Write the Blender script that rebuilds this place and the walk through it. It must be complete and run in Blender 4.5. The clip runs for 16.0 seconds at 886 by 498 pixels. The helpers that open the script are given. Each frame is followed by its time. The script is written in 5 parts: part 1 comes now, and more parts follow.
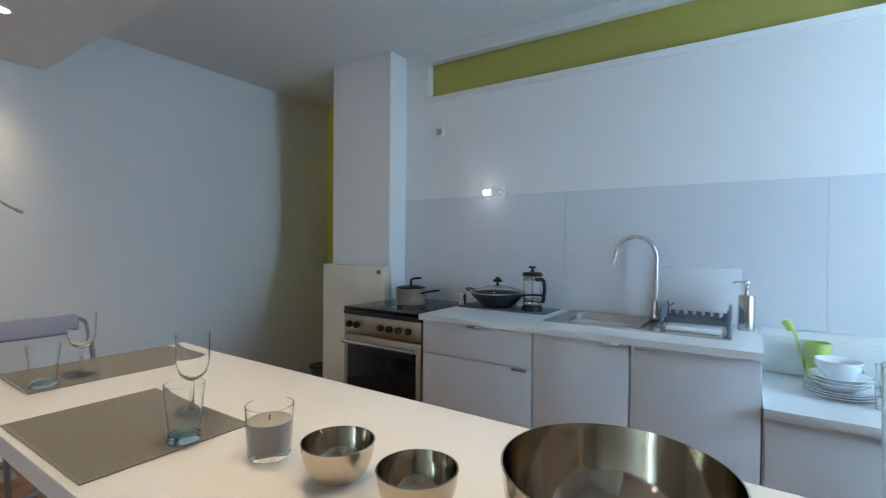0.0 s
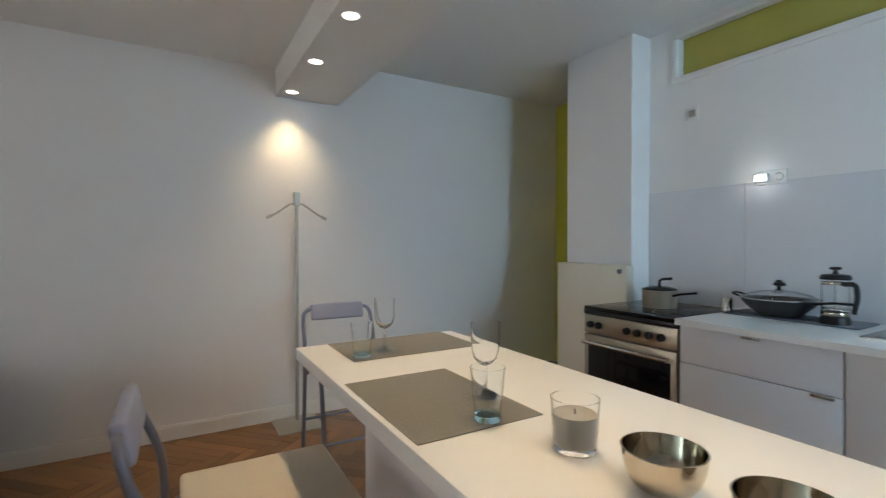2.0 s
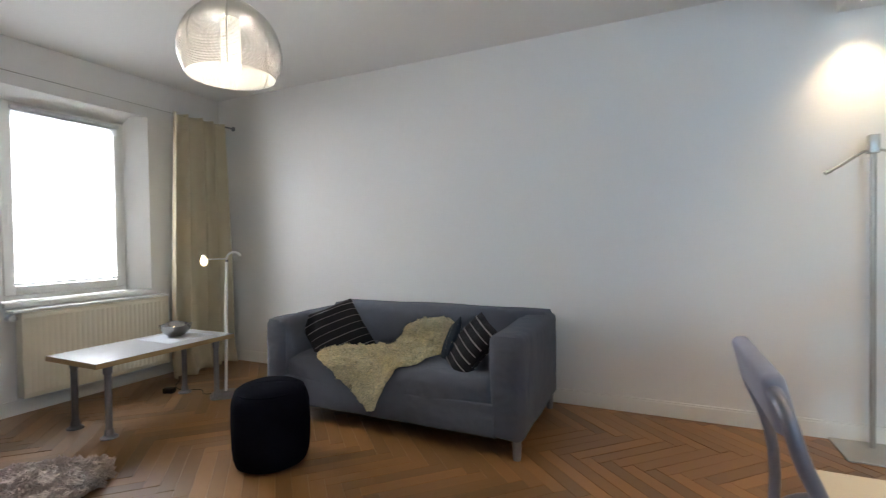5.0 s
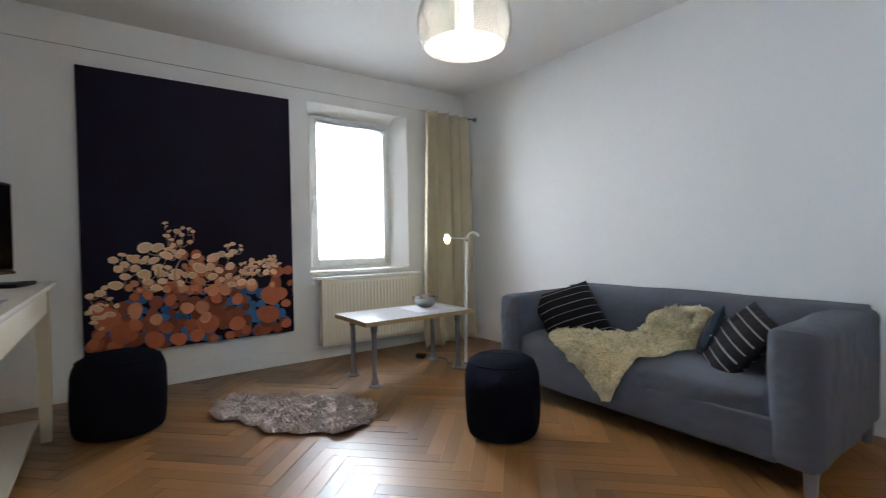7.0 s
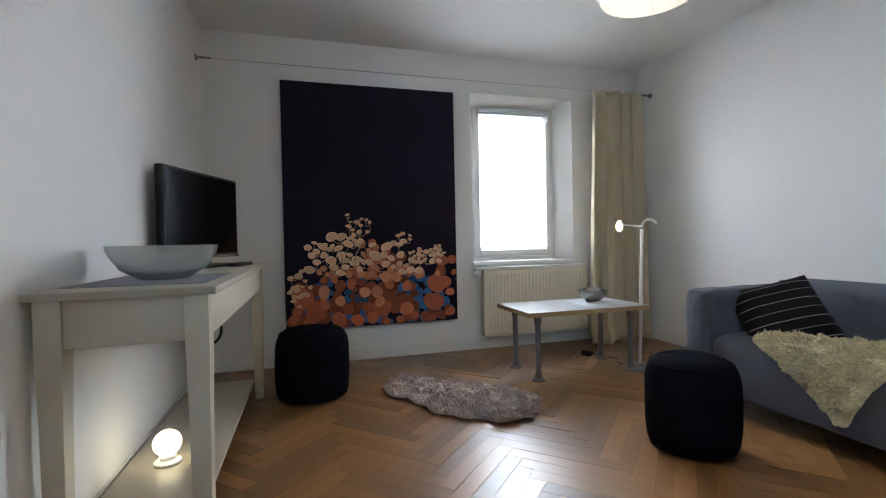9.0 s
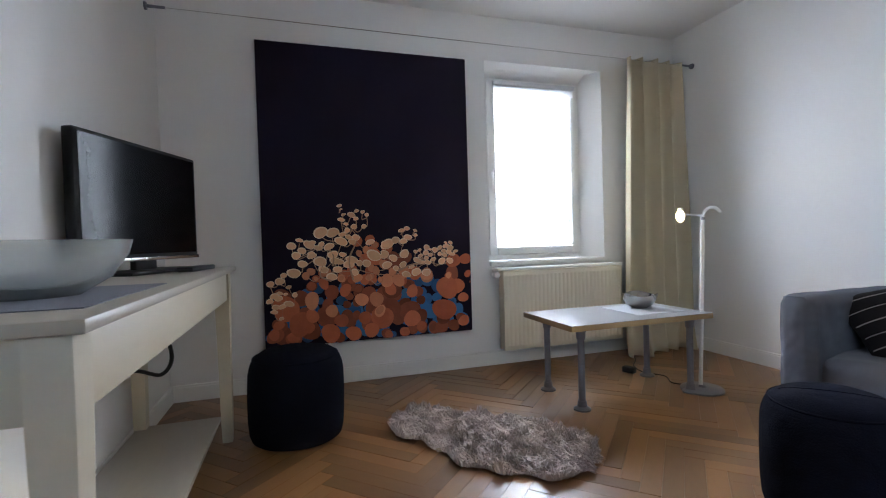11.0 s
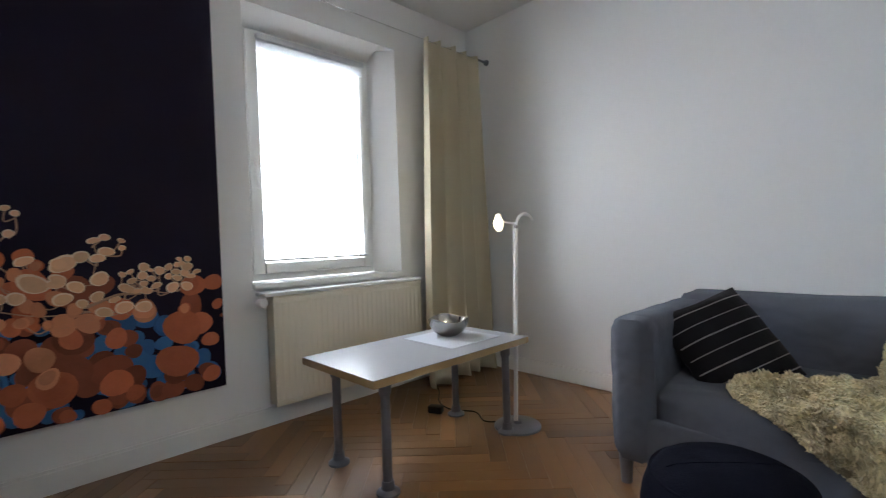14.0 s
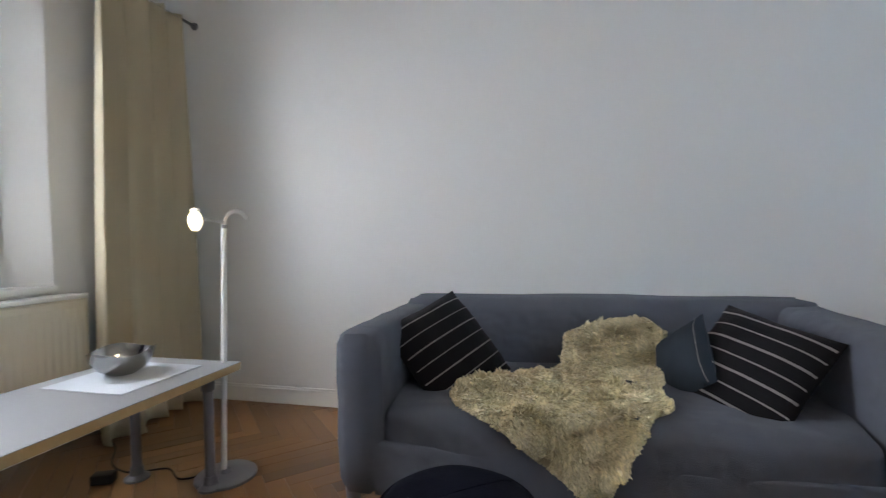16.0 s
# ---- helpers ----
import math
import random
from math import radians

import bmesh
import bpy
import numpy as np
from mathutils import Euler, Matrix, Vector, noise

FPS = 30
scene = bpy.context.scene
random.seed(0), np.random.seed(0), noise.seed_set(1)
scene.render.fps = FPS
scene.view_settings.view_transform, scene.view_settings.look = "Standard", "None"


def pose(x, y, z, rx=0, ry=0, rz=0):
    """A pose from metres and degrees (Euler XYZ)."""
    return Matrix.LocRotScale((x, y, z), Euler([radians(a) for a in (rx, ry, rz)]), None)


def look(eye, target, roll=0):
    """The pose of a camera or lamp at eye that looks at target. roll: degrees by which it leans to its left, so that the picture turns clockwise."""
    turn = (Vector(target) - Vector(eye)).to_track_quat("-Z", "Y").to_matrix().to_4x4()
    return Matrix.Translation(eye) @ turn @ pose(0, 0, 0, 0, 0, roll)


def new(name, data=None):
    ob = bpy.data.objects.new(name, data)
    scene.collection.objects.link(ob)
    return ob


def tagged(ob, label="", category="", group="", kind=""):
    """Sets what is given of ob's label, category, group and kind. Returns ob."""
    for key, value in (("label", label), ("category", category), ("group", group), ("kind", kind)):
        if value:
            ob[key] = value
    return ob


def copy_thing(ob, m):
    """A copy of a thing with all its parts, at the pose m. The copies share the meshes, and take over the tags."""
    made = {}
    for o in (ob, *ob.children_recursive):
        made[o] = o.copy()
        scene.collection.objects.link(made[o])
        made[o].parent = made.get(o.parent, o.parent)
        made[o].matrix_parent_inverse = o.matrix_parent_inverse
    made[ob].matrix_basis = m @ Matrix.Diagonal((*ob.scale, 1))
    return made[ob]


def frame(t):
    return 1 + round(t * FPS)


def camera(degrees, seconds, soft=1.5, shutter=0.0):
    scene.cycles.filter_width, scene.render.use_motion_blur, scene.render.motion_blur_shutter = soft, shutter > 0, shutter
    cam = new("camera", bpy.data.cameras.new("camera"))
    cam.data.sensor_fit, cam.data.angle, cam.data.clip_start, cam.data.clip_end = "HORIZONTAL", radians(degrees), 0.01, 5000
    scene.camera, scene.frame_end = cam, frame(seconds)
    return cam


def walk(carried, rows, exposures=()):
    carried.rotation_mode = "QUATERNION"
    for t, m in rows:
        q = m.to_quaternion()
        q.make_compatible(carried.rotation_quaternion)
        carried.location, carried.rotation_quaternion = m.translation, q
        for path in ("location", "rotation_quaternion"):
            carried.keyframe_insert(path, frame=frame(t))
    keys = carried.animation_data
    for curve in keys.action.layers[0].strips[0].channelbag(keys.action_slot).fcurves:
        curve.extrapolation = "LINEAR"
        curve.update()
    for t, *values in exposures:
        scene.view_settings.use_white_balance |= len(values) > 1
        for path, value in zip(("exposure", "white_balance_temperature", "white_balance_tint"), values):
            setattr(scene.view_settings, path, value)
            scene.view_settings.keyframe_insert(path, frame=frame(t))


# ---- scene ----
cam = camera(88.0, 16.0, soft=1.1, shutter=0.35)
PATH = [
    (0, (4.395, 0.083, 1.287), (6.060, 1.191, 1.263), 0.5),
    (0.5, (4.396, 0.106, 1.280), (5.952, 1.362, 1.252), 0.3),
    (1, (4.376, 0.142, 1.269), (5.782, 1.564, 1.240), 0.2),
    (1.5, (4.344, 0.179, 1.269), (5.570, 1.759, 1.243), 0.1),
    (2, (4.306, 0.213, 1.267), (5.310, 1.943, 1.243), -0.0),
    (2.5, (4.266, 0.244, 1.264), (4.991, 2.107, 1.237), -0.2),
    (3, (4.218, 0.280, 1.255), (4.597, 2.243, 1.230), -0.2),
    (3.5, (4.170, 0.316, 1.235), (4.167, 2.316, 1.210), -0.3),
    (4, (4.120, 0.365, 1.198), (3.788, 2.337, 1.165), -0.5),
    (6.5, (3.970, 0.602, 1.018), (2.529, 1.990, 0.987), -0.9),
    (7, (3.970, 0.611, 0.997), (2.349, 1.781, 0.959), -1.0),
    (7.5, (3.967, 0.618, 0.978), (2.197, 1.548, 0.942), -1.1),
    (8, (3.963, 0.620, 0.960), (2.100, 1.346, 0.928), -1.1),
    (8.5, (3.941, 0.620, 0.943), (2.022, 1.183, 0.909), -1.2),
    (11, (3.218, 0.660, 0.914), (1.311, 1.260, 0.874), -1.7),
    (11.5, (3.078, 0.701, 0.915), (1.203, 1.397, 0.876), -1.8),
    (12, (2.921, 0.752, 0.925), (1.090, 1.557, 0.882), -1.7),
    (12.5, (2.774, 0.812, 0.945), (1.015, 1.761, 0.906), -1.8),
    (13, (2.658, 0.880, 0.953), (0.985, 1.975, 0.911), -1.9),
    (13.5, (2.570, 0.962, 0.950), (0.999, 2.199, 0.909), -1.9),
    (14, (2.526, 1.039, 0.945), (1.092, 2.433, 0.901), -1.9),
    (14.5, (2.506, 1.113, 0.946), (1.240, 2.661, 0.899), -1.8),
    (15, (2.484, 1.177, 0.948), (1.432, 2.878, 0.897), -1.5),
    (15.5, (2.455, 1.252, 0.945), (1.672, 3.092, 0.894), -1.2),
    (16, (2.428, 1.322, 0.928), (1.948, 3.263, 0.883), -1.1),
]
walk(cam, [(t, look(eye, target, roll)) for t, eye, target, roll in PATH],
     [(0, -0.50, 6300, 13), (1.0, -0.52, 6750, 14), (2.5, -0.30, 6900, 13), (4.2, 0.04, 6600, 12),
      (6.5, 0.40, 6050, 10), (7.5, 0.30, 6000, 9), (8.5, 0.16, 6000, 9), (11, 0.30, 5750, 12), (12.5, 0.26, 5750, 12), (13.5, 0.06, 5950, 11), (15, 0.06, 6100, 12), (16, 0.18, 6150, 12)])

# ---- world and large lights ----
world = bpy.data.worlds.new("sky")
scene.world = world
world.use_nodes = True
wn = world.node_tree
sky = wn.nodes.new("ShaderNodeTexSky")
sky.sky_type, sky.sun_disc = "NISHITA", False
sky.sun_elevation, sky.sun_rotation = radians(40), radians(200)
wn.nodes["Background"].inputs["Strength"].default_value = 0.12
wn.links.new(sky.outputs[0], wn.nodes["Background"].inputs["Color"])


def lamp(name, kind, m, energy, color, size=0.1, size_y=None, spot=None):
    d = bpy.data.lights.new(name, kind)
    d.energy, d.color = energy, color
    if kind == "AREA":
        d.size = size
        if size_y:
            d.shape, d.size_y = "RECTANGLE", size_y
    elif kind == "SUN":
        d.angle = size
    else:
        d.shadow_soft_size = size
    if spot:
        d.spot_size, d.spot_blend = radians(spot), 1.0
    ob = new(name, d)
    ob.matrix_world = m
    return ob


YBACK = -1.6
lamp("overcast_sun", "SUN", pose(0, 0, 6, 50, 0, 20), 0.6, (1, 0.97, 0.92), radians(14))
lamp("west_window_daylight", "AREA", look((-0.42, 2.68, 1.62), (2.4, 0.3, 1.0)), 30, (0.88, 0.95, 1.0), 0.85, 1.35)
lamp("south_window_daylight", "AREA", look((6.1, YBACK - 0.20, 1.6), (7.06, -1.1, 1.3)), 50, (0.44, 0.73, 1.0), 0.8, 1.4)
WARM = (1.0, 0.78, 0.48)
SPOTS = [3.49 - 0.615 * k for k in range(7)]
for sy in SPOTS:
    lamp("spot_beam", "SPOT", look((5.003, sy, 2.305), (5.003, sy, 0)), 32, WARM, 0.03, spot=100)
lamp("pendant_glow", "POINT", pose(2.51, 1.79, 1.90), 52, (1.0, 0.89, 0.72), 0.05)
lamp("reading_glow", "POINT", pose(1.262, 2.555, 1.02), 2.2, (1.0, 0.85, 0.5), 0.03)
GLX, GLY = 1.905, 0.09
lamp("ball_glow", "POINT", pose(GLX, GLY, 0.186), 3.2, (1.0, 0.80, 0.42), 0.045)
lamp("night_glow", "POINT", pose(7.0, 1.495, 1.62), 0.35, (0.85, 0.95, 1.0), 0.02)

# ---- materials ----


def mat(name, color, rough=0.5, metal=0.0, vary=0.06, scale=6.0, fine=90.0, bump=0.0, bump_scale=None, per_object=0.0,
        per_island=0.0, stretch=(1, 1, 1), coat=0.0, sheen=0.0, spec=0.5, wrinkle=0.0):
    """A procedural surface: base colour varied at two scales, with fine relief."""
    m = bpy.data.materials.new(name)
    m.use_nodes = True
    nt = m.node_tree
    b = nt.nodes["Principled BSDF"]
    b.inputs["Roughness"].default_value, b.inputs["Metallic"].default_value = rough, metal
    b.inputs["Coat Weight"].default_value = coat
    b.inputs["Coat Roughness"].default_value = max(0.1, rough * 0.75)
    b.inputs["Specular IOR Level"].default_value = spec
    b.inputs["Sheen Weight"].default_value = sheen
    tc = nt.nodes.new("ShaderNodeTexCoord")
    mp = nt.nodes.new("ShaderNodeMapping")
    mp.inputs["Scale"].default_value = stretch
    nt.links.new(tc.outputs["Object"], mp.inputs[0])
    total = None

    def noisy(sc, detail):
        n = nt.nodes.new("ShaderNodeTexNoise")
        n.inputs["Scale"].default_value, n.inputs["Detail"].default_value = sc, detail
        nt.links.new(mp.outputs[0], n.inputs["Vector"])
        return n.outputs["Fac"]

    def scaled(sock, amount):
        a = nt.nodes.new("ShaderNodeMath")
        a.operation = "MULTIPLY_ADD"
        nt.links.new(sock, a.inputs[0])
        a.inputs[1].default_value, a.inputs[2].default_value = amount, -amount / 2
        return a.outputs[0]

    terms = [scaled(noisy(scale, 3), vary * 2), scaled(noisy(fine, 4), vary)]
    if per_object:
        oi = nt.nodes.new("ShaderNodeObjectInfo")
        terms.append(scaled(oi.outputs["Random"], per_object))
    if per_island:
        ge = nt.nodes.new("ShaderNodeNewGeometry")
        terms.append(scaled(ge.outputs["Random Per Island"], per_island))
    total = terms[0]
    for t2 in terms[1:]:
        ad = nt.nodes.new("ShaderNodeMath")
        nt.links.new(total, ad.inputs[0])
        nt.links.new(t2, ad.inputs[1])
        total = ad.outputs[0]
    one = nt.nodes.new("ShaderNodeMath")
    nt.links.new(total, one.inputs[0])
    one.inputs[1].default_value = 1.0
    mul = nt.nodes.new("ShaderNodeVectorMath")
    mul.operation = "SCALE"
    mul.inputs[0].default_value = color
    nt.links.new(one.outputs[0], mul.inputs["Scale"])
    nt.links.new(mul.outputs[0], b.inputs["Base Color"])
    if bump:
        bp = nt.nodes.new("ShaderNodeBump")
        bp.inputs["Strength"].default_value = bump
        bp.inputs["Distance"].default_value = 0.004
        nt.links.new(noisy(bump_scale or fine, 4), bp.inputs["Height"])
        nt.links.new(bp.outputs[0], b.inputs["Normal"])
        if wrinkle:
            wp = nt.nodes.new("ShaderNodeBump")
            wp.inputs["Strength"].default_value = wrinkle
            wp.inputs["Distance"].default_value = 0.03
            nt.links.new(noisy(7.0, 2), wp.inputs["Height"])
            nt.links.new(wp.outputs[0], bp.inputs["Normal"])
    return m


def glowing(name, color, strength):
    m = bpy.data.materials.new(name)
    m.use_nodes = True
    b = m.node_tree.nodes["Principled BSDF"]
    b.inputs["Base Color"].default_value = (*color, 1)
    b.inputs["Emission Color"].default_value = (*color, 1)
    b.inputs["Emission Strength"].default_value = strength
    return m


def glass(name, tint=(1, 1, 1), rough=0.0, ior=1.45, clear=1.0):
    m = bpy.data.materials.new(name)
    m.use_nodes = True
    b = m.node_tree.nodes["Principled BSDF"]
    b.inputs["Base Color"].default_value = (*tint, 1)
    b.inputs["Roughness"].default_value = rough
    b.inputs["Transmission Weight"].default_value = clear
    b.inputs["IOR"].default_value = ior
    return m


WALL = mat("wall paint", (0.82, 0.805, 0.785), 0.75, vary=0.025, scale=1.3, fine=60, bump=0.12, bump_scale=140)
CEIL = mat("ceiling paint", (0.78, 0.77, 0.75), 0.8, vary=0.03, scale=1.0, fine=50, bump=0.08, bump_scale=100)
TRIM = mat("white lacquer trim", (0.82, 0.81, 0.78), 0.35, vary=0.02, scale=3)
LIME = mat("lime wall paint", (0.55, 0.51, 0.07), 0.7, vary=0.04, scale=2, bump=0.1)
LIMEGLASS = mat("lime frosted glass", (0.40, 0.36, 0.07), 0.3, vary=0.05, scale=2, coat=0.3)
WOOD = mat("oak parquet", (0.212, 0.101, 0.034), 0.38, vary=0.20, scale=7, fine=70, bump=0.06, bump_scale=60, per_object=0.75,
           stretch=(0.18, 1, 1), coat=0.4, spec=0.35)
WOODJ = mat("oak parquet rest", (0.212, 0.101, 0.034), 0.38, vary=0.14, scale=3, fine=60, bump=0.06, bump_scale=60, per_island=0.75, coat=0.4, spec=0.35)
GAP = mat("parquet gap", (0.10, 0.048, 0.02), 0.8)
WHITELAM = mat("white laminate", (0.80, 0.79, 0.77), 0.32, vary=0.02, scale=4, fine=60)
FRONT = mat("white cabinet front", (0.74, 0.74, 0.76), 0.4, vary=0.015, scale=3)
TILE = mat("pale grey tile", (0.67, 0.67, 0.69), 0.5, vary=0.02, scale=5, per_object=0.03)
STEEL = mat("brushed steel", (0.62, 0.60, 0.57), 0.24, 1.0, vary=0.05, scale=12, fine=200, stretch=(1, 1, 8))
PEWTER = mat("dark polished steel", (0.34, 0.33, 0.32), 0.16, 1.0, vary=0.05, scale=10)
POLISH = mat("polished steel", (0.60, 0.53, 0.43), 0.08, 1.0, vary=0.03, scale=10)
COOKER = mat("cooker steel", (0.40, 0.345, 0.27), 0.34, 1.0, vary=0.06, scale=10, fine=160)
BLACKGLASS = mat("black glass", (0.006, 0.005, 0.006), 0.08, vary=0.1, spec=0.3)
DARKPAN = mat("dark pan metal", (0.035, 0.034, 0.035), 0.28, 0.4, vary=0.08, scale=15)
PANSTEEL = mat("warm pan steel", (0.50, 0.40, 0.30), 0.4, 0.55, vary=0.06, scale=12)
BOARD = mat("worn white plastic", (0.70, 0.70, 0.71), 0.5, vary=0.03, scale=8)
BLACK = mat("black plastic", (0.014, 0.013, 0.014), 0.42, vary=0.15, scale=20, spec=0.3)
SCREEN = mat("tv screen", (0.006, 0.005, 0.006), 0.14, vary=0.1, spec=0.1)
GREYPLASTIC = mat("slate plastic", (0.13, 0.15, 0.185), 0.45, vary=0.08, scale=15)
SOFA = mat("grey sofa cotton", (0.110, 0.117, 0.143), 0.92, vary=0.09, scale=5, fine=260, bump=0.5, bump_scale=420, sheen=0.04, spec=0.1, wrinkle=1.0)
NAVY = mat("navy felt", (0.0065, 0.007, 0.0125), 0.95, vary=0.25, scale=7, fine=180, bump=0.5, bump_scale=200, sheen=0.0, spec=0.03, wrinkle=0.6)
CUSHION = mat("black cushion cloth", (0.012, 0.011, 0.013), 0.85, vary=0.15, scale=14, fine=200, bump=0.4, bump_scale=300, sheen=0.03, spec=0.1, wrinkle=0.4)
STRIPE = mat("pale stripe thread", (0.22, 0.20, 0.195), 0.85, vary=0.15, scale=30)
TEAL = mat("blue grey cushion cloth", (0.024, 0.031, 0.042), 0.85, vary=0.15, scale=14, fine=200, bump=0.4, bump_scale=300, spec=0.12)
FUR = mat("olive cream fleece", (0.68, 0.59, 0.38), 0.9, vary=0.36, scale=7, fine=30, per_island=0.5, sheen=0.25)
FURGREY = mat("grey brown fleece", (0.56, 0.465, 0.42), 0.9, vary=0.28, scale=5, fine=30, per_island=0.2, sheen=0.25)
HIDE = mat("fleece hide", (0.34, 0.28, 0.18), 0.95, vary=0.15, bump=0.5, bump_scale=60)
CURTAIN = mat("beige curtain linen", (0.56, 0.49, 0.35), 0.9, vary=0.06, scale=3, fine=220, bump=0.25, bump_scale=350, sheen=0.1, spec=0.2)
# console top and shelf: darker and greyer than CREAM
CREAMTOP = mat("darker grey beige paint", (0.40, 0.355, 0.285), 0.4, vary=0.10, scale=3, fine=50, bump=0.08, stretch=(0.3, 1, 1))
CREAM = mat("cream painted wood", (0.58, 0.52, 0.40), 0.42, vary=0.07, scale=4, fine=60, bump=0.08, stretch=(0.3, 1, 1))
SILVERED = mat("silver grey laminate", (0.21, 0.21, 0.22), 0.3, vary=0.03, scale=6, coat=0.08)
BIRCH = mat("birch edge", (0.42, 0.29, 0.14), 0.45, vary=0.12, scale=8, stretch=(0.2, 1, 1))
GREYMETAL = mat("grey powder coat", (0.19, 0.19, 0.22), 0.38, 0.35, vary=0.05, scale=20)
CHAIRTUBE = mat("silver grey tube", (0.20, 0.20, 0.25), 0.35, 0.4, vary=0.05, scale=20)
SEATPAD = mat("cream vinyl seat", (0.56, 0.49, 0.38), 0.5, vary=0.06, scale=8, bump=0.1)
BACKPAD = mat("lilac grey vinyl", (0.28, 0.28, 0.36), 0.5, vary=0.06, scale=10)
RACK = mat("satin nickel", (0.46, 0.44, 0.40), 0.35, 0.7, vary=0.05, scale=20)
PLACEMAT = mat("woven taupe placemat", (0.23, 0.21, 0.175), 0.45, vary=0.25, scale=160, fine=420, bump=0.6, bump_scale=320)
RUNNER = mat("white woven mat", (0.47, 0.49, 0.53), 0.7, vary=0.05, scale=60, fine=300, bump=0.3)
SLATE = mat("blue grey table mat", (0.19, 0.20, 0.24), 0.6, vary=0.15, scale=90, fine=300, bump=0.4)
WHITEWARE = mat("white porcelain", (0.82, 0.83, 0.84), 0.15, vary=0.015)
GREENWARE = mat("lime green plastic", (0.47, 0.60, 0.15), 0.4, vary=0.04)
WAX = mat("grey candle wax", (0.40, 0.38, 0.34), 0.6, vary=0.05)
RADIATOR = mat("radiator enamel", (0.79, 0.725, 0.59), 0.3, vary=0.02, scale=3)
LAMPWHITE = mat("white lamp metal", (0.80, 0.80, 0.80), 0.3, 0.0, vary=0.02)
WIRE = mat("silver lampshade wire", (0.50, 0.49, 0.46), 0.35, 0.1, vary=0.05)
CANVAS = mat("night blue canvas", (0.014, 0.009, 0.023), 0.55, vary=0.25, scale=3, fine=200, bump=0.15, bump_scale=400, spec=0.12)
PAINTS = {
    "cream": mat("cream paint", (0.74, 0.44, 0.255), 0.6, vary=0.12, scale=25, per_island=0.30, bump=0.1, spec=0.2),
    "ivory": mat("ivory paint", (0.82, 0.62, 0.42), 0.6, vary=0.12, scale=30, per_island=0.2, bump=0.1, spec=0.2),
    "peach": mat("peach paint", (0.58, 0.23, 0.115), 0.6, vary=0.14, scale=18, per_island=0.35, bump=0.1, spec=0.2),
    "coral": mat("coral paint", (0.47, 0.13, 0.058), 0.6, vary=0.16, scale=15, per_island=0.40, bump=0.1, spec=0.2),
    "rust": mat("rust paint", (0.24, 0.07, 0.036), 0.6, vary=0.18, scale=15, per_island=0.5, bump=0.1, spec=0.2),
    "blue": mat("cobalt paint", (0.042, 0.13, 0.31), 0.6, vary=0.2, scale=12, per_island=0.5, bump=0.1, spec=0.2),
}
TWIG = mat("brown twig paint", (0.42, 0.25, 0.16), 0.6, vary=0.15, scale=20, spec=0.2)
CLEAR = glass("clear glass", (1.0, 1.0, 1.0), 0.0, 1.24)
AQUA = glass("aqua tumbler glass", (0.97, 0.995, 1.0), 0.0, 1.26)
AQUABASE = glass("aqua glass base", (0.68, 0.93, 0.99), 0.0, 1.33)
BOWLGLASS = glass("frosted bowl glass", (0.88, 0.90, 0.89), 0.14, 1.36, 0.82)
PANE = glass("window pane", (1, 1, 1), 0.0, 1.02)
BULB = glowing("spot lens", (1.0, 0.93, 0.78), 14)
TUBE = glowing("pendant core", (1.0, 0.93, 0.78), 2.6)
READ = glowing("reading bulb", (1.0, 0.88, 0.55), 2.2)
BALL = glowing("globe bulb", (1.0, 0.86, 0.52), 6)
NIGHT = glowing("night light", (0.85, 0.97, 1.0), 9)

# ---- mesh tools ----


def mesh_of(name, bm, material, smooth=True):
    me = bpy.data.meshes.new(name)
    bmesh.ops.recalc_face_normals(bm, faces=bm.faces)
    if smooth:
        for f in bm.faces:
            f.smooth = True
        for e in bm.edges:
            if len(e.link_faces) == 2 and e.calc_face_angle(0) > 0.7:
                e.smooth = False
    bm.to_mesh(me)
    bm.free()
    me.materials.append(material)
    return me


def part(name, bm, material, parent, label="", smooth=True):
    ob = new(name, mesh_of(name, bm, material, smooth))
    ob.parent = parent
    if label:
        ob["label"] = label
    return ob


def thing(name, label, category, at=(0, 0, 0), turn=0.0, group="", kind=""):
    ob = new(name)
    ob.empty_display_size = 0.1
    ob.matrix_basis = pose(*at, 0, 0, turn)
    return tagged(ob, label, category, group, kind)


def single(name, bm, material, label, category="", kind="", group="", at=(0, 0, 0), turn=0.0, smooth=True):
    ob = new(name, mesh_of(name, bm, material, smooth))
    ob.matrix_basis = pose(*at, 0, 0, turn)
    return tagged(ob, label, category, group, kind)


def box(x0, y0, z0, x1, y1, z1, bevel=0.0, bm=None, seg=2):
    bm = bm or bmesh.new()
    r = bmesh.ops.create_cube(bm, size=1)
    for v in r["verts"]:
        v.co = Vector(((x0 + x1) / 2 + v.co.x * (x1 - x0), (y0 + y1) / 2 + v.co.y * (y1 - y0), (z0 + z1) / 2 + v.co.z * (z1 - z0)))
    if bevel:
        edges = list({e for v in r["verts"] for e in v.link_edges})
        bmesh.ops.bevel(bm, geom=edges, offset=bevel, segments=seg, profile=0.5, affect="EDGES")
    return bm


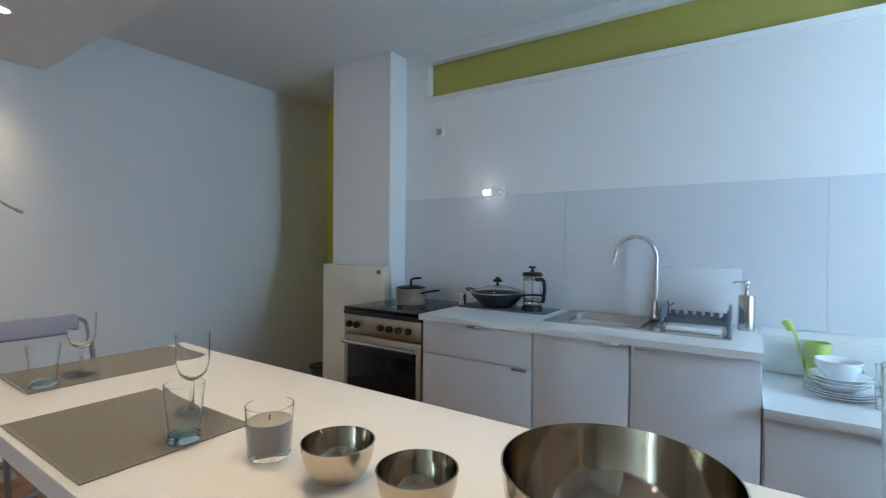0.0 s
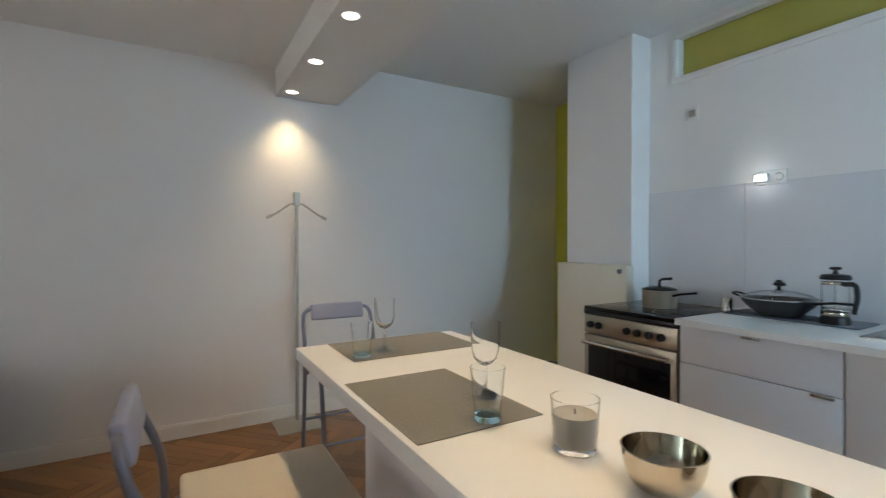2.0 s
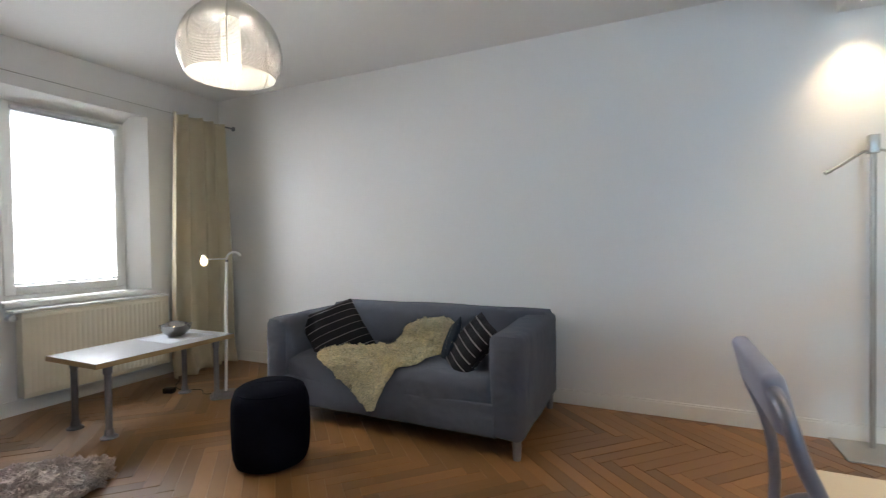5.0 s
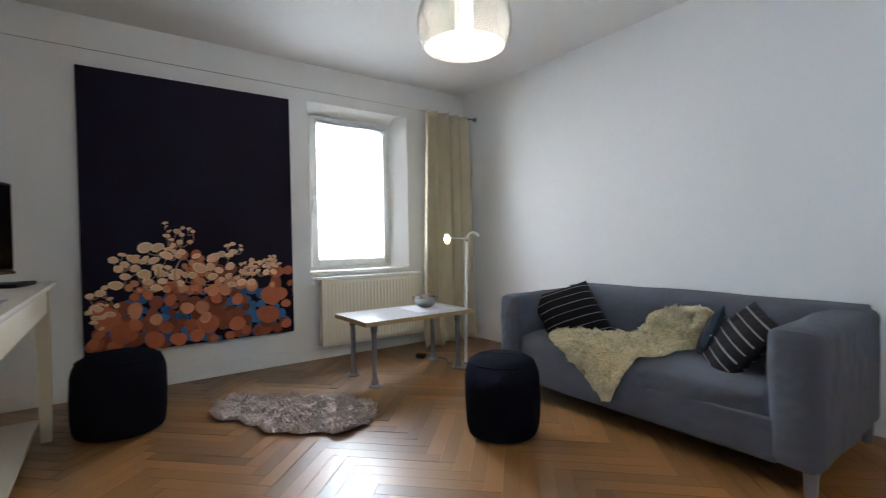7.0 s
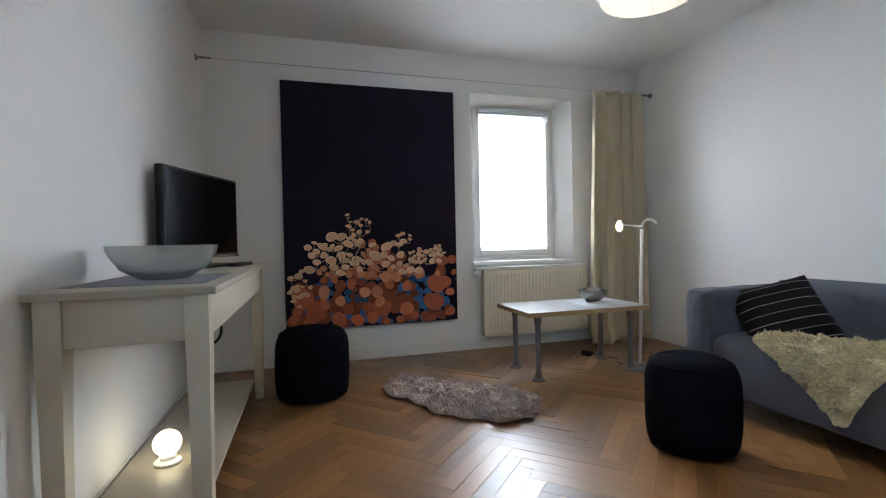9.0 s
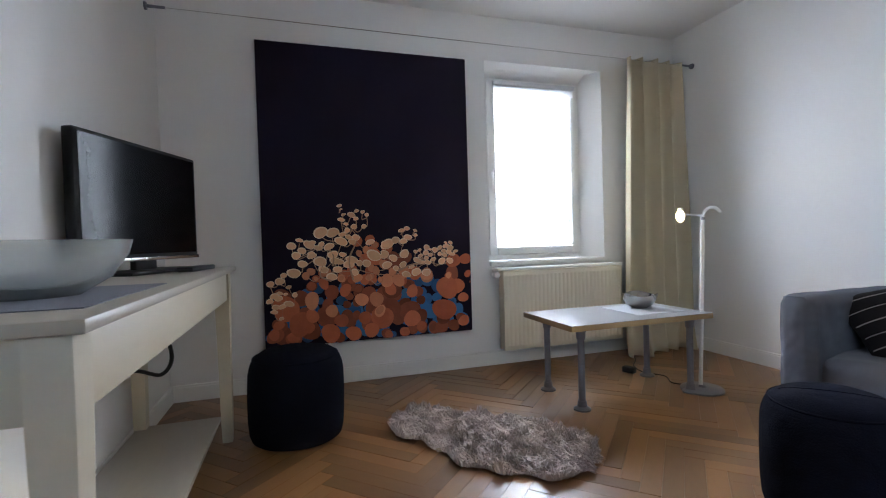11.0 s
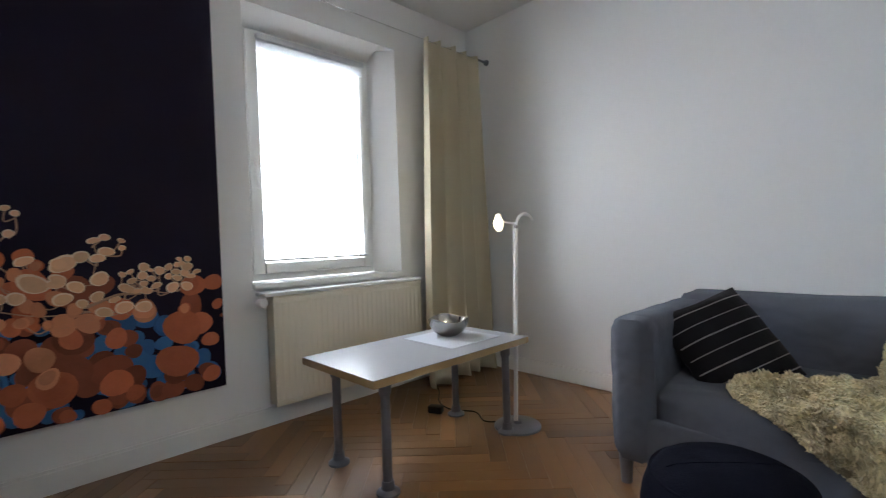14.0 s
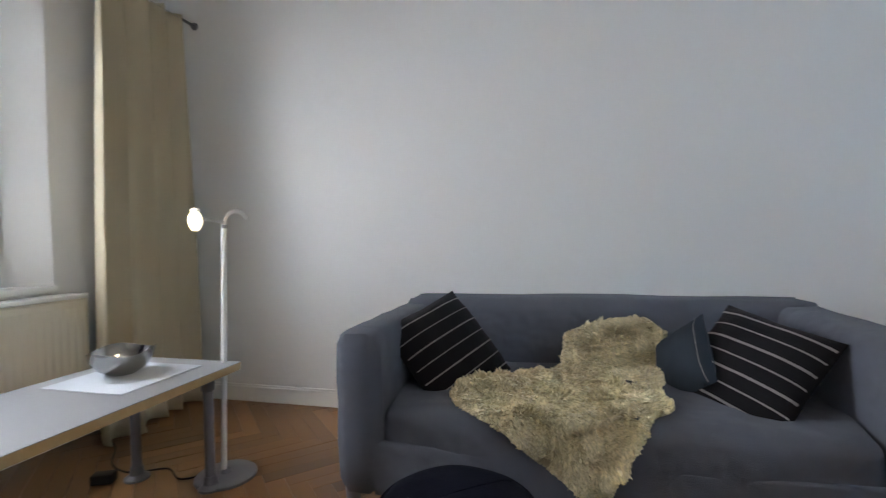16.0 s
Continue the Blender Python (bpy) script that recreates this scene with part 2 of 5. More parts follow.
def lathe(profile, seg=32, bm=None, at=(0, 0, 0)):
    """A turned body from (radius, height) pairs."""
    bm = bm or bmesh.new()
    rings = []
    for r, z in profile:
        if r < 1e-5:
            rings.append([bm.verts.new((at[0], at[1], at[2] + z))])
        else:
            rings.append([bm.verts.new((at[0] + r * math.cos(a), at[1] + r * math.sin(a), at[2] + z))
                          for a in (2 * math.pi * k / seg for k in range(seg))])
    for a, b in zip(rings, rings[1:]):
        for k in range(seg):
            n = (k + 1) % seg
            if len(a) == 1 and len(b) == 1:
                continue
            if len(a) == 1:
                bm.faces.new((a[0], b[n], b[k]))
            elif len(b) == 1:
                bm.faces.new((a[k], a[n], b[0]))
            else:
                bm.faces.new((a[k], a[n], b[n], b[k]))
    return bm


def tube(points, radius, seg=10, bm=None, closed=False, flat=1.0):
    """A bent rod along the points."""
    bm = bm or bmesh.new()
    pts = [Vector(p) for p in points]
    rings, up = [], None
    for k, p in enumerate(pts):
        a = pts[k - 1] if k else (pts[-1] if closed else p)
        b = pts[k + 1] if k + 1 < len(pts) else (pts[0] if closed else p)
        d = (b - a).normalized()
        ref = up if up is not None else (Vector((0, 0, 1)) if abs(d.z) < 0.9 else Vector((1, 0, 0)))
        side = d.cross(ref).normalized()
        up = side.cross(d).normalized()
        r = radius[k] if isinstance(radius, (list, tuple)) else radius
        rings.append([bm.verts.new(p + side * math.cos(2 * math.pi * s / seg) * r + up * math.sin(2 * math.pi * s / seg) * r * flat)
                      for s in range(seg)])
    pairs = list(zip(rings, rings[1:])) + ([(rings[-1], rings[0])] if closed else [])
    for a, b in pairs:
        for s in range(seg):
            n = (s + 1) % seg
            bm.faces.new((a[s], a[n], b[n], b[s]))
    if not closed:
        bm.faces.new(rings[0])
        bm.faces.new(rings[-1])
    return bm


def arc(c, r, a0, a1, n, plane="xz"):
    out = []
    for k in range(n + 1):
        a = radians(a0 + (a1 - a0) * k / n)
        u, v = r * math.cos(a), r * math.sin(a)
        out.append((c[0] + u, c[1], c[2] + v) if plane == "xz" else (c[0], c[1] + u, c[2] + v) if plane == "yz" else (c[0] + u, c[1] + v, c[2]))
    return out


def smooth_path(pts, n=6):
    """Points on a smooth curve through pts."""
    p = [Vector(q) for q in pts]
    p = [2 * p[0] - p[1]] + p + [2 * p[-1] - p[-2]]
    out = []
    for k in range(1, len(p) - 2):
        a, b, c, d = p[k - 1:k + 3]
        for s in range(n):
            t = s / n
            out.append(0.5 * ((2 * b) + (c - a) * t + (2 * a - 5 * b + 4 * c - d) * t * t + (3 * b - a - 3 * c + d) * t ** 3))
    return out + [p[-2]]


# ---- structure ----
H, HW = 2.64, 2.505
XW, YN, YS, XK = 0.16, 3.65, -0.09, 7.06
YB, XE = -1.6, 7.62


def run(x, y, z=0.0):
    """A place along the kitchen run, from its own plan to the room's."""
    return (6.44 + (x - 6.48) * 0.912, 1.575 + (y - 1.515) * 1.083, z)


RUN = Matrix.Translation(run(0, 0)) @ Matrix.Diagonal((0.912, 1.083, 1, 1))


def structure(name, bm, material, label, category):
    return single(name, bm, material, label, category, "structure", smooth=False)


def wall_with_hole(axis, p0, p1, a0, a1, h0, h1, z0, z1, top, bottom=0.0):
    """One solid slab between p0 and p1 on its axis, running a0..a1, with an opening h0..h1 x z0..z1."""
    bm = bmesh.new()
    us, ws = (a0, h0, h1, a1), (bottom, z0, z1, top)

    def spot(p, u, w):
        return (p, u, w) if axis == "x" else (u, p, w) if axis == "y" else (u, w, p)

    v = [[bm.verts.new(spot(p0, u, w)) for w in ws] for u in us]
    faces = [bm.faces.new((v[a][b], v[a + 1][b], v[a + 1][b + 1], v[a][b + 1])) for a in range(3) for b in range(3) if (a, b) != (1, 1)]
    more = bmesh.ops.extrude_face_region(bm, geom=faces, use_keep_orig=True)
    bmesh.ops.translate(bm, verts=[g for g in more["geom"] if isinstance(g, bmesh.types.BMVert)],
                        vec=Vector(spot(p1, 0, 0)) - Vector(spot(p0, 0, 0)))
    return bm


structure("wall_west", wall_with_hole("x", XW - 0.37, XW, YS - 0.15, YN + 0.15, 1.97, 2.95, 0.715, 2.19, H), WALL, "white painted plaster wall with a window opening", "wall")
structure("wall_north", box(XW, YN, 0, XE + 0.15, YN + 0.15, H), WALL, "long off-white painted wall behind the sofa", "wall")
structure("wall_south", box(XW, YS - 0.33, 0, 3.2, YS, H), WALL, "white painted wall behind the console table", "wall")
structure("wall_return", box(3.05, YB, 0, 3.2, YS - 0.33, H), WALL, "white painted return wall", "wall")
structure("wall_back", wall_with_hole("y", YB - 0.3, YB, 3.05, XK + 0.15, 5.65, 7.05, 0.85, 2.35, H), WALL, "white painted wall with a daylight window", "wall")
structure("wall_kitchen", wall_with_hole("x", XK, XK + 0.15, YB, 2.19, -0.44, 1.99, 2.315, 2.565, H), WALL, "white kitchen wall with a transom opening", "wall")
structure("pillar", box(6.88, 2.19, 0, XE, 2.765, H, 0.006), WALL, "white plastered chimney pillar beside the cooker", "pillar")
# unseen lime face, added to bounce yellow-green light onto the north wall
structure("wall_hall_side", box(6.95, 2.765, 0, XE, 2.777, H), LIME, "lime green bounce surface added on the pillar's unseen hall side", "wall")
structure("wall_hall", box(XE, 2.19, 0, XE + 0.15, YN, H), LIME, "lime green painted hall wall", "wall")
structure("ceiling_west", box(XW, YB, HW, 5.0, YN, HW + 0.12), CEIL, "plain white painted ceiling of the living end", "ceiling")
structure("ceiling_east", box(XW - 0.37, YB - 0.3, H, XE + 0.15, YN + 0.15, H + 0.12), CEIL, "plain white painted ceiling, higher over the kitchen", "ceiling")
structure("ceiling_beam", box(4.92, YB, 2.315, 5.38, YN, H - 0.002, 0.004), CEIL, "white boxed ceiling beam with recessed spotlights", "beam")
bmt = box(XK + 0.05, -0.44, 2.315, XK + 0.06, 1.99, 2.565)
pane = structure("transom_window", bmt, LIMEGLASS, "lime green frosted transom pane in a white frame", "window")
for b in ((-0.48, 2.28, 2.03, 2.32), (-0.48, 2.56, 2.03, 2.60), (1.985, 2.32, 2.03, 2.56), (-0.48, 2.32, -0.435, 2.56)):
    part("window_frame", box(XK - 0.012, b[0], b[1], XK + 0.05, b[2], b[3], 0.004), TRIM, pane)


def skirting(name, pts):
    bm = bmesh.new()
    for x0, y0, x1, y1 in pts:
        box(x0, y0, 0, x1, y1, 0.085, bm=bm)
        t = 0.004
        box(x0 + t * (x1 - x0 < 0.1), y0 + t * (y1 - y0 < 0.1), 0.085, x1 - t * (x1 - x0 < 0.1), y1 - t * (y1 - y0 < 0.1), 0.097, bm=bm)
    structure(name, bm, TRIM, "white lacquered skirting board", "baseboard")


skirting("baseboard_north", [(XW, YN - 0.018, XE, YN)])
skirting("baseboard_west", [(XW, YS, XW + 0.018, YN - 0.018)])
skirting("baseboard_south", [(XW + 0.018, YS, 3.2, YS + 0.018)])

sky_card = bpy.data.materials.new("overcast sky glow")
sky_card.use_nodes = True
em = sky_card.node_tree.nodes["Principled BSDF"]
em.inputs["Base Color"].default_value = (0, 0, 0, 1)
em.inputs["Emission Color"].default_value = (0.93, 0.97, 1.0, 1)
em.inputs["Emission Strength"].default_value = 11.5
south_card = sky_card.copy()
south_card.name = "blue sky glow"
south_card.node_tree.nodes["Principled BSDF"].inputs["Emission Color"].default_value = (0.5, 0.78, 1.0, 1)
south_card.node_tree.nodes["Principled BSDF"].inputs["Emission Strength"].default_value = 4.0
structure("backdrop_south", box(0, -9.1, -2, 14, -9.0, 10), south_card, "pale blue sky outside the kitchen window", "sky")
structure("backdrop", box(-9.1, -12, -2, -9.0, 18, 14), sky_card, "bright overcast sky outside the window", "sky")

# west window, in a splayed reveal
win = thing("window_west", "white window with a raised venetian blind, bright daylight", "window", (0.0, 0, 0), kind="structure")
for y0, z0, y1, z1 in ((1.97, 0.745, 2.035, 2.19), (2.815, 0.745, 2.95, 2.19), (2.035, 2.105, 2.815, 2.19), (2.035, 0.745, 2.815, 0.785)):
    part("window_frame", box(-0.05, y0, z0, 0.02, y1, z1, 0.006), TRIM, win)
for y0, z0, y1, z1 in ((2.035, 0.785, 2.10, 2.105), (2.75, 0.785, 2.815, 2.105), (2.10, 2.045, 2.75, 2.105), (2.10, 0.785, 2.75, 0.845)):
    part("sash", box(-0.035, y0, z0, 0.035, y1, z1, 0.008), TRIM, win)
for y0, z0, y1, z1 in ((2.09, 0.838, 2.10, 2.052), (2.75, 0.838, 2.76, 2.052)):
    part("gasket", box(-0.02, y0 - 0.003, z0, -0.001, y1 + 0.003, z1), GREYMETAL, win)
gl = part("pane", box(-0.012, 2.10, 0.845, -0.004, 2.75, 2.045), PANE, win)
gl.visible_shadow = False


def wedge(corners, y0, y1, axis):
    """A three-sided prism: corners are (x, across) pairs, drawn out from y0 to y1 along the other axis."""
    bm = bmesh.new()
    ends = [[bm.verts.new((x, c, e) if axis == "z" else (x, e, c)) for x, c in corners] for e in (y0, y1)]
    bm.faces.new(ends[0])
    bm.faces.new(ends[1])
    for k in range(3):
        n = (k + 1) % 3
        bm.faces.new((ends[0][k], ends[0][n], ends[1][n], ends[1][k]))
    return bm


part("reveal_side", wedge([(0.021, 2.83), (XW - 0.002, 2.949), (0.021, 2.949)], 0.746, 2.189, "z"), WALL, win, smooth=False)
part("reveal_head", wedge([(0.021, 2.12), (XW - 0.002, 2.188), (0.021, 2.188)], 1.972, 2.83, "y"), WALL, win, smooth=False)
part("hinge", tube([(0.028, 2.815, 0.86), (0.028, 2.815, 0.93)], 0.008, 8), TRIM, win)
part("window_handle", box(0.035, 2.055, 1.37, 0.07, 2.082, 1.41, 0.005, bm=box(0.05, 2.058, 1.25, 0.068, 2.079, 1.40, 0.006)), TRIM, win)
part("window_sill", box(0.021, 1.972, 0.716, XW + 0.03, 2.948, 0.745, 0.003), TRIM, win)
bl = thing("venetian_blind", "white venetian blind, gathered at the window top", "blind", (0.048, 0, 0))
part("head_rail", box(-0.012, 2.085, 2.060, 0.018, 2.775, 2.090, 0.003), BOARD, bl)
for k in range(9):
    part("slat", box(-0.012, 2.09, 2.005 + k * 0.006, 0.014, 2.765, 2.0065 + k * 0.006), LAMPWHITE, bl)
for k in range(4):
    part("slat", box(-0.012, 2.09, 0.880 + k * 0.022, 0.012, 2.765, 0.8812 + k * 0.022), LAMPWHITE, bl)
part("bottom_rail", box(-0.012, 2.09, 0.852, 0.012, 2.765, 0.864, 0.002), LAMPWHITE, bl)
for y in (2.20, 2.66):
    part("cord", tube([(0.002, y, 0.86), (0.002, y, 2.07)], 0.0009, 5), LAMPWHITE, bl)
part("lift_cord", tube([(0.016, 2.745, 1.22), (0.016, 2.745, 2.07)], 0.0012, 5), LAMPWHITE, bl)

# south kitchen window, out of view, gives the cool daylight
sw = thing("window_south", "white framed window with cool daylight", "window", (0, YB - 0.12, 0), kind="structure")
for x0, z0, x1, z1 in ((5.65, 0.85, 5.71, 2.35), (6.99, 0.85, 7.05, 2.35), (5.71, 2.29, 6.99, 2.35), (5.71, 0.85, 6.99, 0.91), (6.32, 0.91, 6.38, 2.29)):
    part("window_frame", box(x0, -0.03, z0, x1, 0.03, z1, 0.005), TRIM, sw)
for x0, x1 in ((5.71, 6.32), (6.38, 6.99)):
    g = part("pane", box(x0, -0.004, 0.91, x1, 0.004, 2.29), PANE, sw)
    g.visible_shadow = False

# recessed spotlights
for k, sy in enumerate(SPOTS):
    s = thing("recessed_spotlight", "round recessed spotlight, lit warm white", "spotlight", (5.003, sy, 2.315), group="spotlights in the ceiling beam")
    part("trim_ring", lathe([(0.036, 0.0), (0.038, -0.004), (0.046, -0.005), (0.05, -0.001), (0.05, 0.0)], 28), TRIM, s)
    part("lens", lathe([(0, -0.0015), (0.036, -0.0015), (0.036, 0.0)], 28), BULB, s)


# ---- kitchen ----
def tab_pull(parent, x, y, z):
    part("handle", box(x - 0.012, y - 0.035, z - 0.012, x, y + 0.035, z, 0.002), STEEL, parent, "steel tab pull")


XF, XP = 6.48, 7.158
unit = thing("drawer_unit", "white kitchen drawer unit beside the cooker", "cabinet", (0, 0, 0))
unit.matrix_basis = RUN
part("body", box(XF + 0.02, 0.920, 0.08, XP, 1.515, 0.868), FRONT, unit)
part("plinth", box(XF + 0.07, 0.920, 0, XP, 1.515, 0.078), FRONT, unit)
for z0, z1 in ((0.69, 0.865), (0.39, 0.686), (0.085, 0.384)):
    d = part("drawer_front", box(XF, 0.923, z0, XF + 0.018, 1.512, z1, 0.002), FRONT, unit)
    tab_pull(d, XF, 1.215 if z0 > 0.6 else 0.98, z1)
for y0, y1, hy in ((0.518, 0.917, 0.575), (0.0925, 0.514, 0.46)):
    u = thing("door_unit", "white kitchen base unit under the sink", "cabinet", (0, 0, 0), group="sink base units")
    u.matrix_basis = RUN
    part("body", box(XF + 0.02, y0, 0.08, XP, y1, 0.868), FRONT, u)
    part("plinth", box(XF + 0.07, y0, 0, XP, y1, 0.078), FRONT, u)
    d = part("door", box(XF, y0 + 0.002, 0.085, XF + 0.018, y1 - 0.002, 0.865, 0.002), FRONT, u)
    tab_pull(d, XF, hy, 0.865)
# worktop with a cut-out for the sink
wt = wall_with_hole("z", 0.870, 0.90, 6.45, XP, 6.672, 7.14, 0.20, 0.915, 1.522, 0.09)
single("worktop", wt, WHITELAM, "white laminate kitchen worktop with an inset sink", "worktop", smooth=False).matrix_basis = RUN

low = thing("low_unit", "white low kitchen unit with a white top", "cabinet", (0, 0, 0))
low.matrix_basis = RUN
part("body", box(6.50, -0.95, 0.08, XP, 0.089, 0.66), FRONT, low)
part("top", box(6.455, -0.96, 0.662, XP, 0.0885, 0.70, 0.003), WHITELAM, low)
part("plinth", box(6.56, -0.95, 0, XP, 0.085, 0.078), FRONT, low)
for y0, y1 in ((-0.43, 0.082), (-0.947, -0.434)):
    part("drawer_front", box(6.48, y0, 0.085, 6.498, y1, 0.655, 0.002), FRONT, low)

# backsplash
bs = thing("backsplash", "pale grey wall tiles behind the worktop", "tiles", (0, 0, 0), kind="structure")
th = 0.350
ys = [2.187, 1.587, 0.987, 0.387, -0.213, -0.813, -1.413]
for k in range(len(ys) - 1):
    for r in range(2):
        part("tile", box(XK - 0.006, ys[k + 1] + 0.0004, 0.902 + r * th, XK, ys[k] - 0.0004, 0.902 + (r + 1) * th - 0.0008, 0.0005, seg=1), TILE, bs, smooth=False)

# cooker
ck = thing("cooker", "steel electric cooker with a black glass hob", "cooker", (6.445, 1.584, 0))
W = 0.60
part("body", box(0.02, 0.003, 0.03, 0.62, W - 0.003, 0.868), COOKER, ck)
part("hob", box(-0.005, 0, 0.87, 0.62, W, 0.892, 0.004), BLACKGLASS, ck, "black glass hob")
for cx, cy, cr in ((0.18, 0.16, 0.09), (0.18, 0.44, 0.075), (0.44, 0.16, 0.075), (0.44, 0.44, 0.09)):
    part("burner_ring", lathe([(cr - 0.003, 0.8922), (cr, 0.8924), (cr + 0.003, 0.8922)], 40, at=(cx, cy, 0)), GREYMETAL, ck)
part("front_edge", box(-0.008, 0, 0.845, 0.02, W, 0.869, 0.002), BLACK, ck)
part("control_panel", box(-0.004, 0.002, 0.735, 0.02, W - 0.002, 0.843, 0.003), COOKER, ck)
for ky in (0.545, 0.485, 0.29, 0.225, 0.155, 0.085):
    kn = lathe([(0, 0), (0.019, 0), (0.021, 0.006), (0.019, 0.022), (0.014, 0.026), (0, 0.026)], 20)
    bmesh.ops.rotate(kn, verts=kn.verts, matrix=Matrix.Rotation(radians(-90), 3, "Y"))
    bmesh.ops.translate(kn, verts=kn.verts, vec=(-0.004, ky, 0.787))
    part("knob", kn, BLACK, ck)
od = part("oven_door", box(-0.006, 0.004, 0.20, 0.02, W - 0.004, 0.725, 0.003), COOKER, ck)
part("door_glass", box(-0.009, 0.035, 0.235, -0.005, W - 0.035, 0.665, 0.002), BLACKGLASS, od)
part("handle", tube([(-0.05, 0.03, 0.685), (-0.05, W - 0.03, 0.685)], 0.011, 12), STEEL, od)
for hy in (0.05, W - 0.05):
    part("handle_post", tube([(-0.006, hy, 0.685), (-0.05, hy, 0.685)], 0.008, 8), STEEL, od)
part("drawer", box(-0.004, 0.004, 0.05, 0.02, W - 0.004, 0.192, 0.003), COOKER, ck)
for fx in (0.06, 0.56):
    for fy in (0.05, W - 0.05):
        part("foot", lathe([(0.018, 0), (0.018, 0.03), (0, 0.03)], 12, at=(fx, fy, 0)), BLACK, ck)

# saucepan
pan = thing("saucepan", "steel saucepan with a black handle and lid knob", "saucepan", (6.76, 1.905, 0.893))
part("body", lathe([(0, 0), (0.088, 0), (0.094, 0.008), (0.096, 0.10), (0.099, 0.104), (0.094, 0.104), (0.090, 0.012), (0, 0.010)], 36), PANSTEEL, pan)
part("lid", lathe([(0.098, 0.105), (0.09, 0.112), (0.05, 0.122), (0, 0.126), (0, 0.122), (0.09, 0.108)], 36), BLACKGLASS, pan)
part("knob", tube([(0, 0, 0.122), (0, 0, 0.155), (0.01, -0.012, 0.165), (0.03, -0.06, 0.170)], 0.008, 8), BLACK, pan)
part("handle", tube(smooth_path([(-0.01, -0.094, 0.075), (-0.02, -0.15, 0.09), (-0.03, -0.24, 0.105)]), [0.011] * 6 + [0.010] * 7, 8, flat=0.6), BLACK, pan)

# glass board, wok, french press, shaker
single("glass_board", box(6.86, 0.985, 0.9005, 7.12, 1.50, 0.909, 0.003), GREYPLASTIC, "dark grey glass board on the worktop", "board").matrix_basis = RUN
wk = thing("wok", "dark wok with a glass lid and side handles", "wok", run(6.97, 1.30, 0.910))
part("body", lathe([(0, 0), (0.075, 0), (0.10, 0.012), (0.15, 0.06), (0.165, 0.085), (0.162, 0.086), (0.145, 0.062), (0.095, 0.016), (0, 0.005)], 40), DARKPAN, wk)
part("rim", tube(arc((0, 0, 0.087), 0.165, 0, 350, 48, "xy"), 0.003, 6, closed=True), STEEL, wk)
part("lid", lathe([(0.158, 0.088), (0.13, 0.106), (0.07, 0.122), (0.02, 0.128), (0.02, 0.125), (0.07, 0.118), (0.13, 0.102), (0.156, 0.085)], 40), CLEAR, wk, "domed clear glass lid")
part("knob", lathe([(0.008, 0.126), (0.008, 0.145), (0.03, 0.15), (0.026, 0.162), (0.014, 0.168), (0.012, 0.176), (0, 0.178)], 20), BLACK, wk)
part("long_handle", tube([(-0.03, -0.155, 0.075), (-0.06, -0.23, 0.09), (-0.08, -0.33, 0.095)], 0.010, 8, flat=0.6), BLACK, wk)
part("side_handle", tube(smooth_path([(0.03, 0.155, 0.08), (0.03, 0.20, 0.095), (-0.03, 0.20, 0.095), (-0.03, 0.155, 0.08)]), 0.009, 8, flat=0.6), BLACK, wk)
fp = thing("french_press", "glass french press with a black lid and handle", "coffee press", run(6.93, 1.08, 0.909))
fp.matrix_basis = pose(*run(6.93, 1.08, 0.909)) @ Matrix.Diagonal((1.16, 1.16, 1.16, 1))
part("base", lathe([(0, 0), (0.05, 0), (0.05, 0.012), (0.044, 0.03), (0.0, 0.03)], 28), BLACK, fp)
part("beaker", lathe([(0.043, 0.03), (0.043, 0.17), (0.041, 0.17), (0.041, 0.032)], 28), CLEAR, fp)
for z in (0.034, 0.15):
    part("band", lathe([(0.0445, z), (0.0455, z + 0.005), (0.0445, z + 0.011)], 28), POLISH, fp)
part("lid", lathe([(0.048, 0.17), (0.05, 0.178), (0.044, 0.188), (0.01, 0.192), (0.006, 0.205), (0.02, 0.21), (0.018, 0.218), (0, 0.219)], 28), BLACK, fp)
part("plunger", lathe([(0.04, 0.055), (0.04, 0.062), (0.003, 0.064), (0.003, 0.17)], 20), STEEL, fp)
part("handle", tube(smooth_path([(-0.03, -0.035, 0.155), (-0.05, -0.075, 0.155), (-0.058, -0.085, 0.11), (-0.052, -0.075, 0.05)]), 0.009, 8), BLACK, fp)
sh = thing("shaker", "small steel salt shaker", "shaker", run(6.92, 1.505, 0.901))
part("body", lathe([(0, 0), (0.026, 0), (0.026, 0.075), (0.022, 0.08), (0, 0.08)], 24), STEEL, sh)

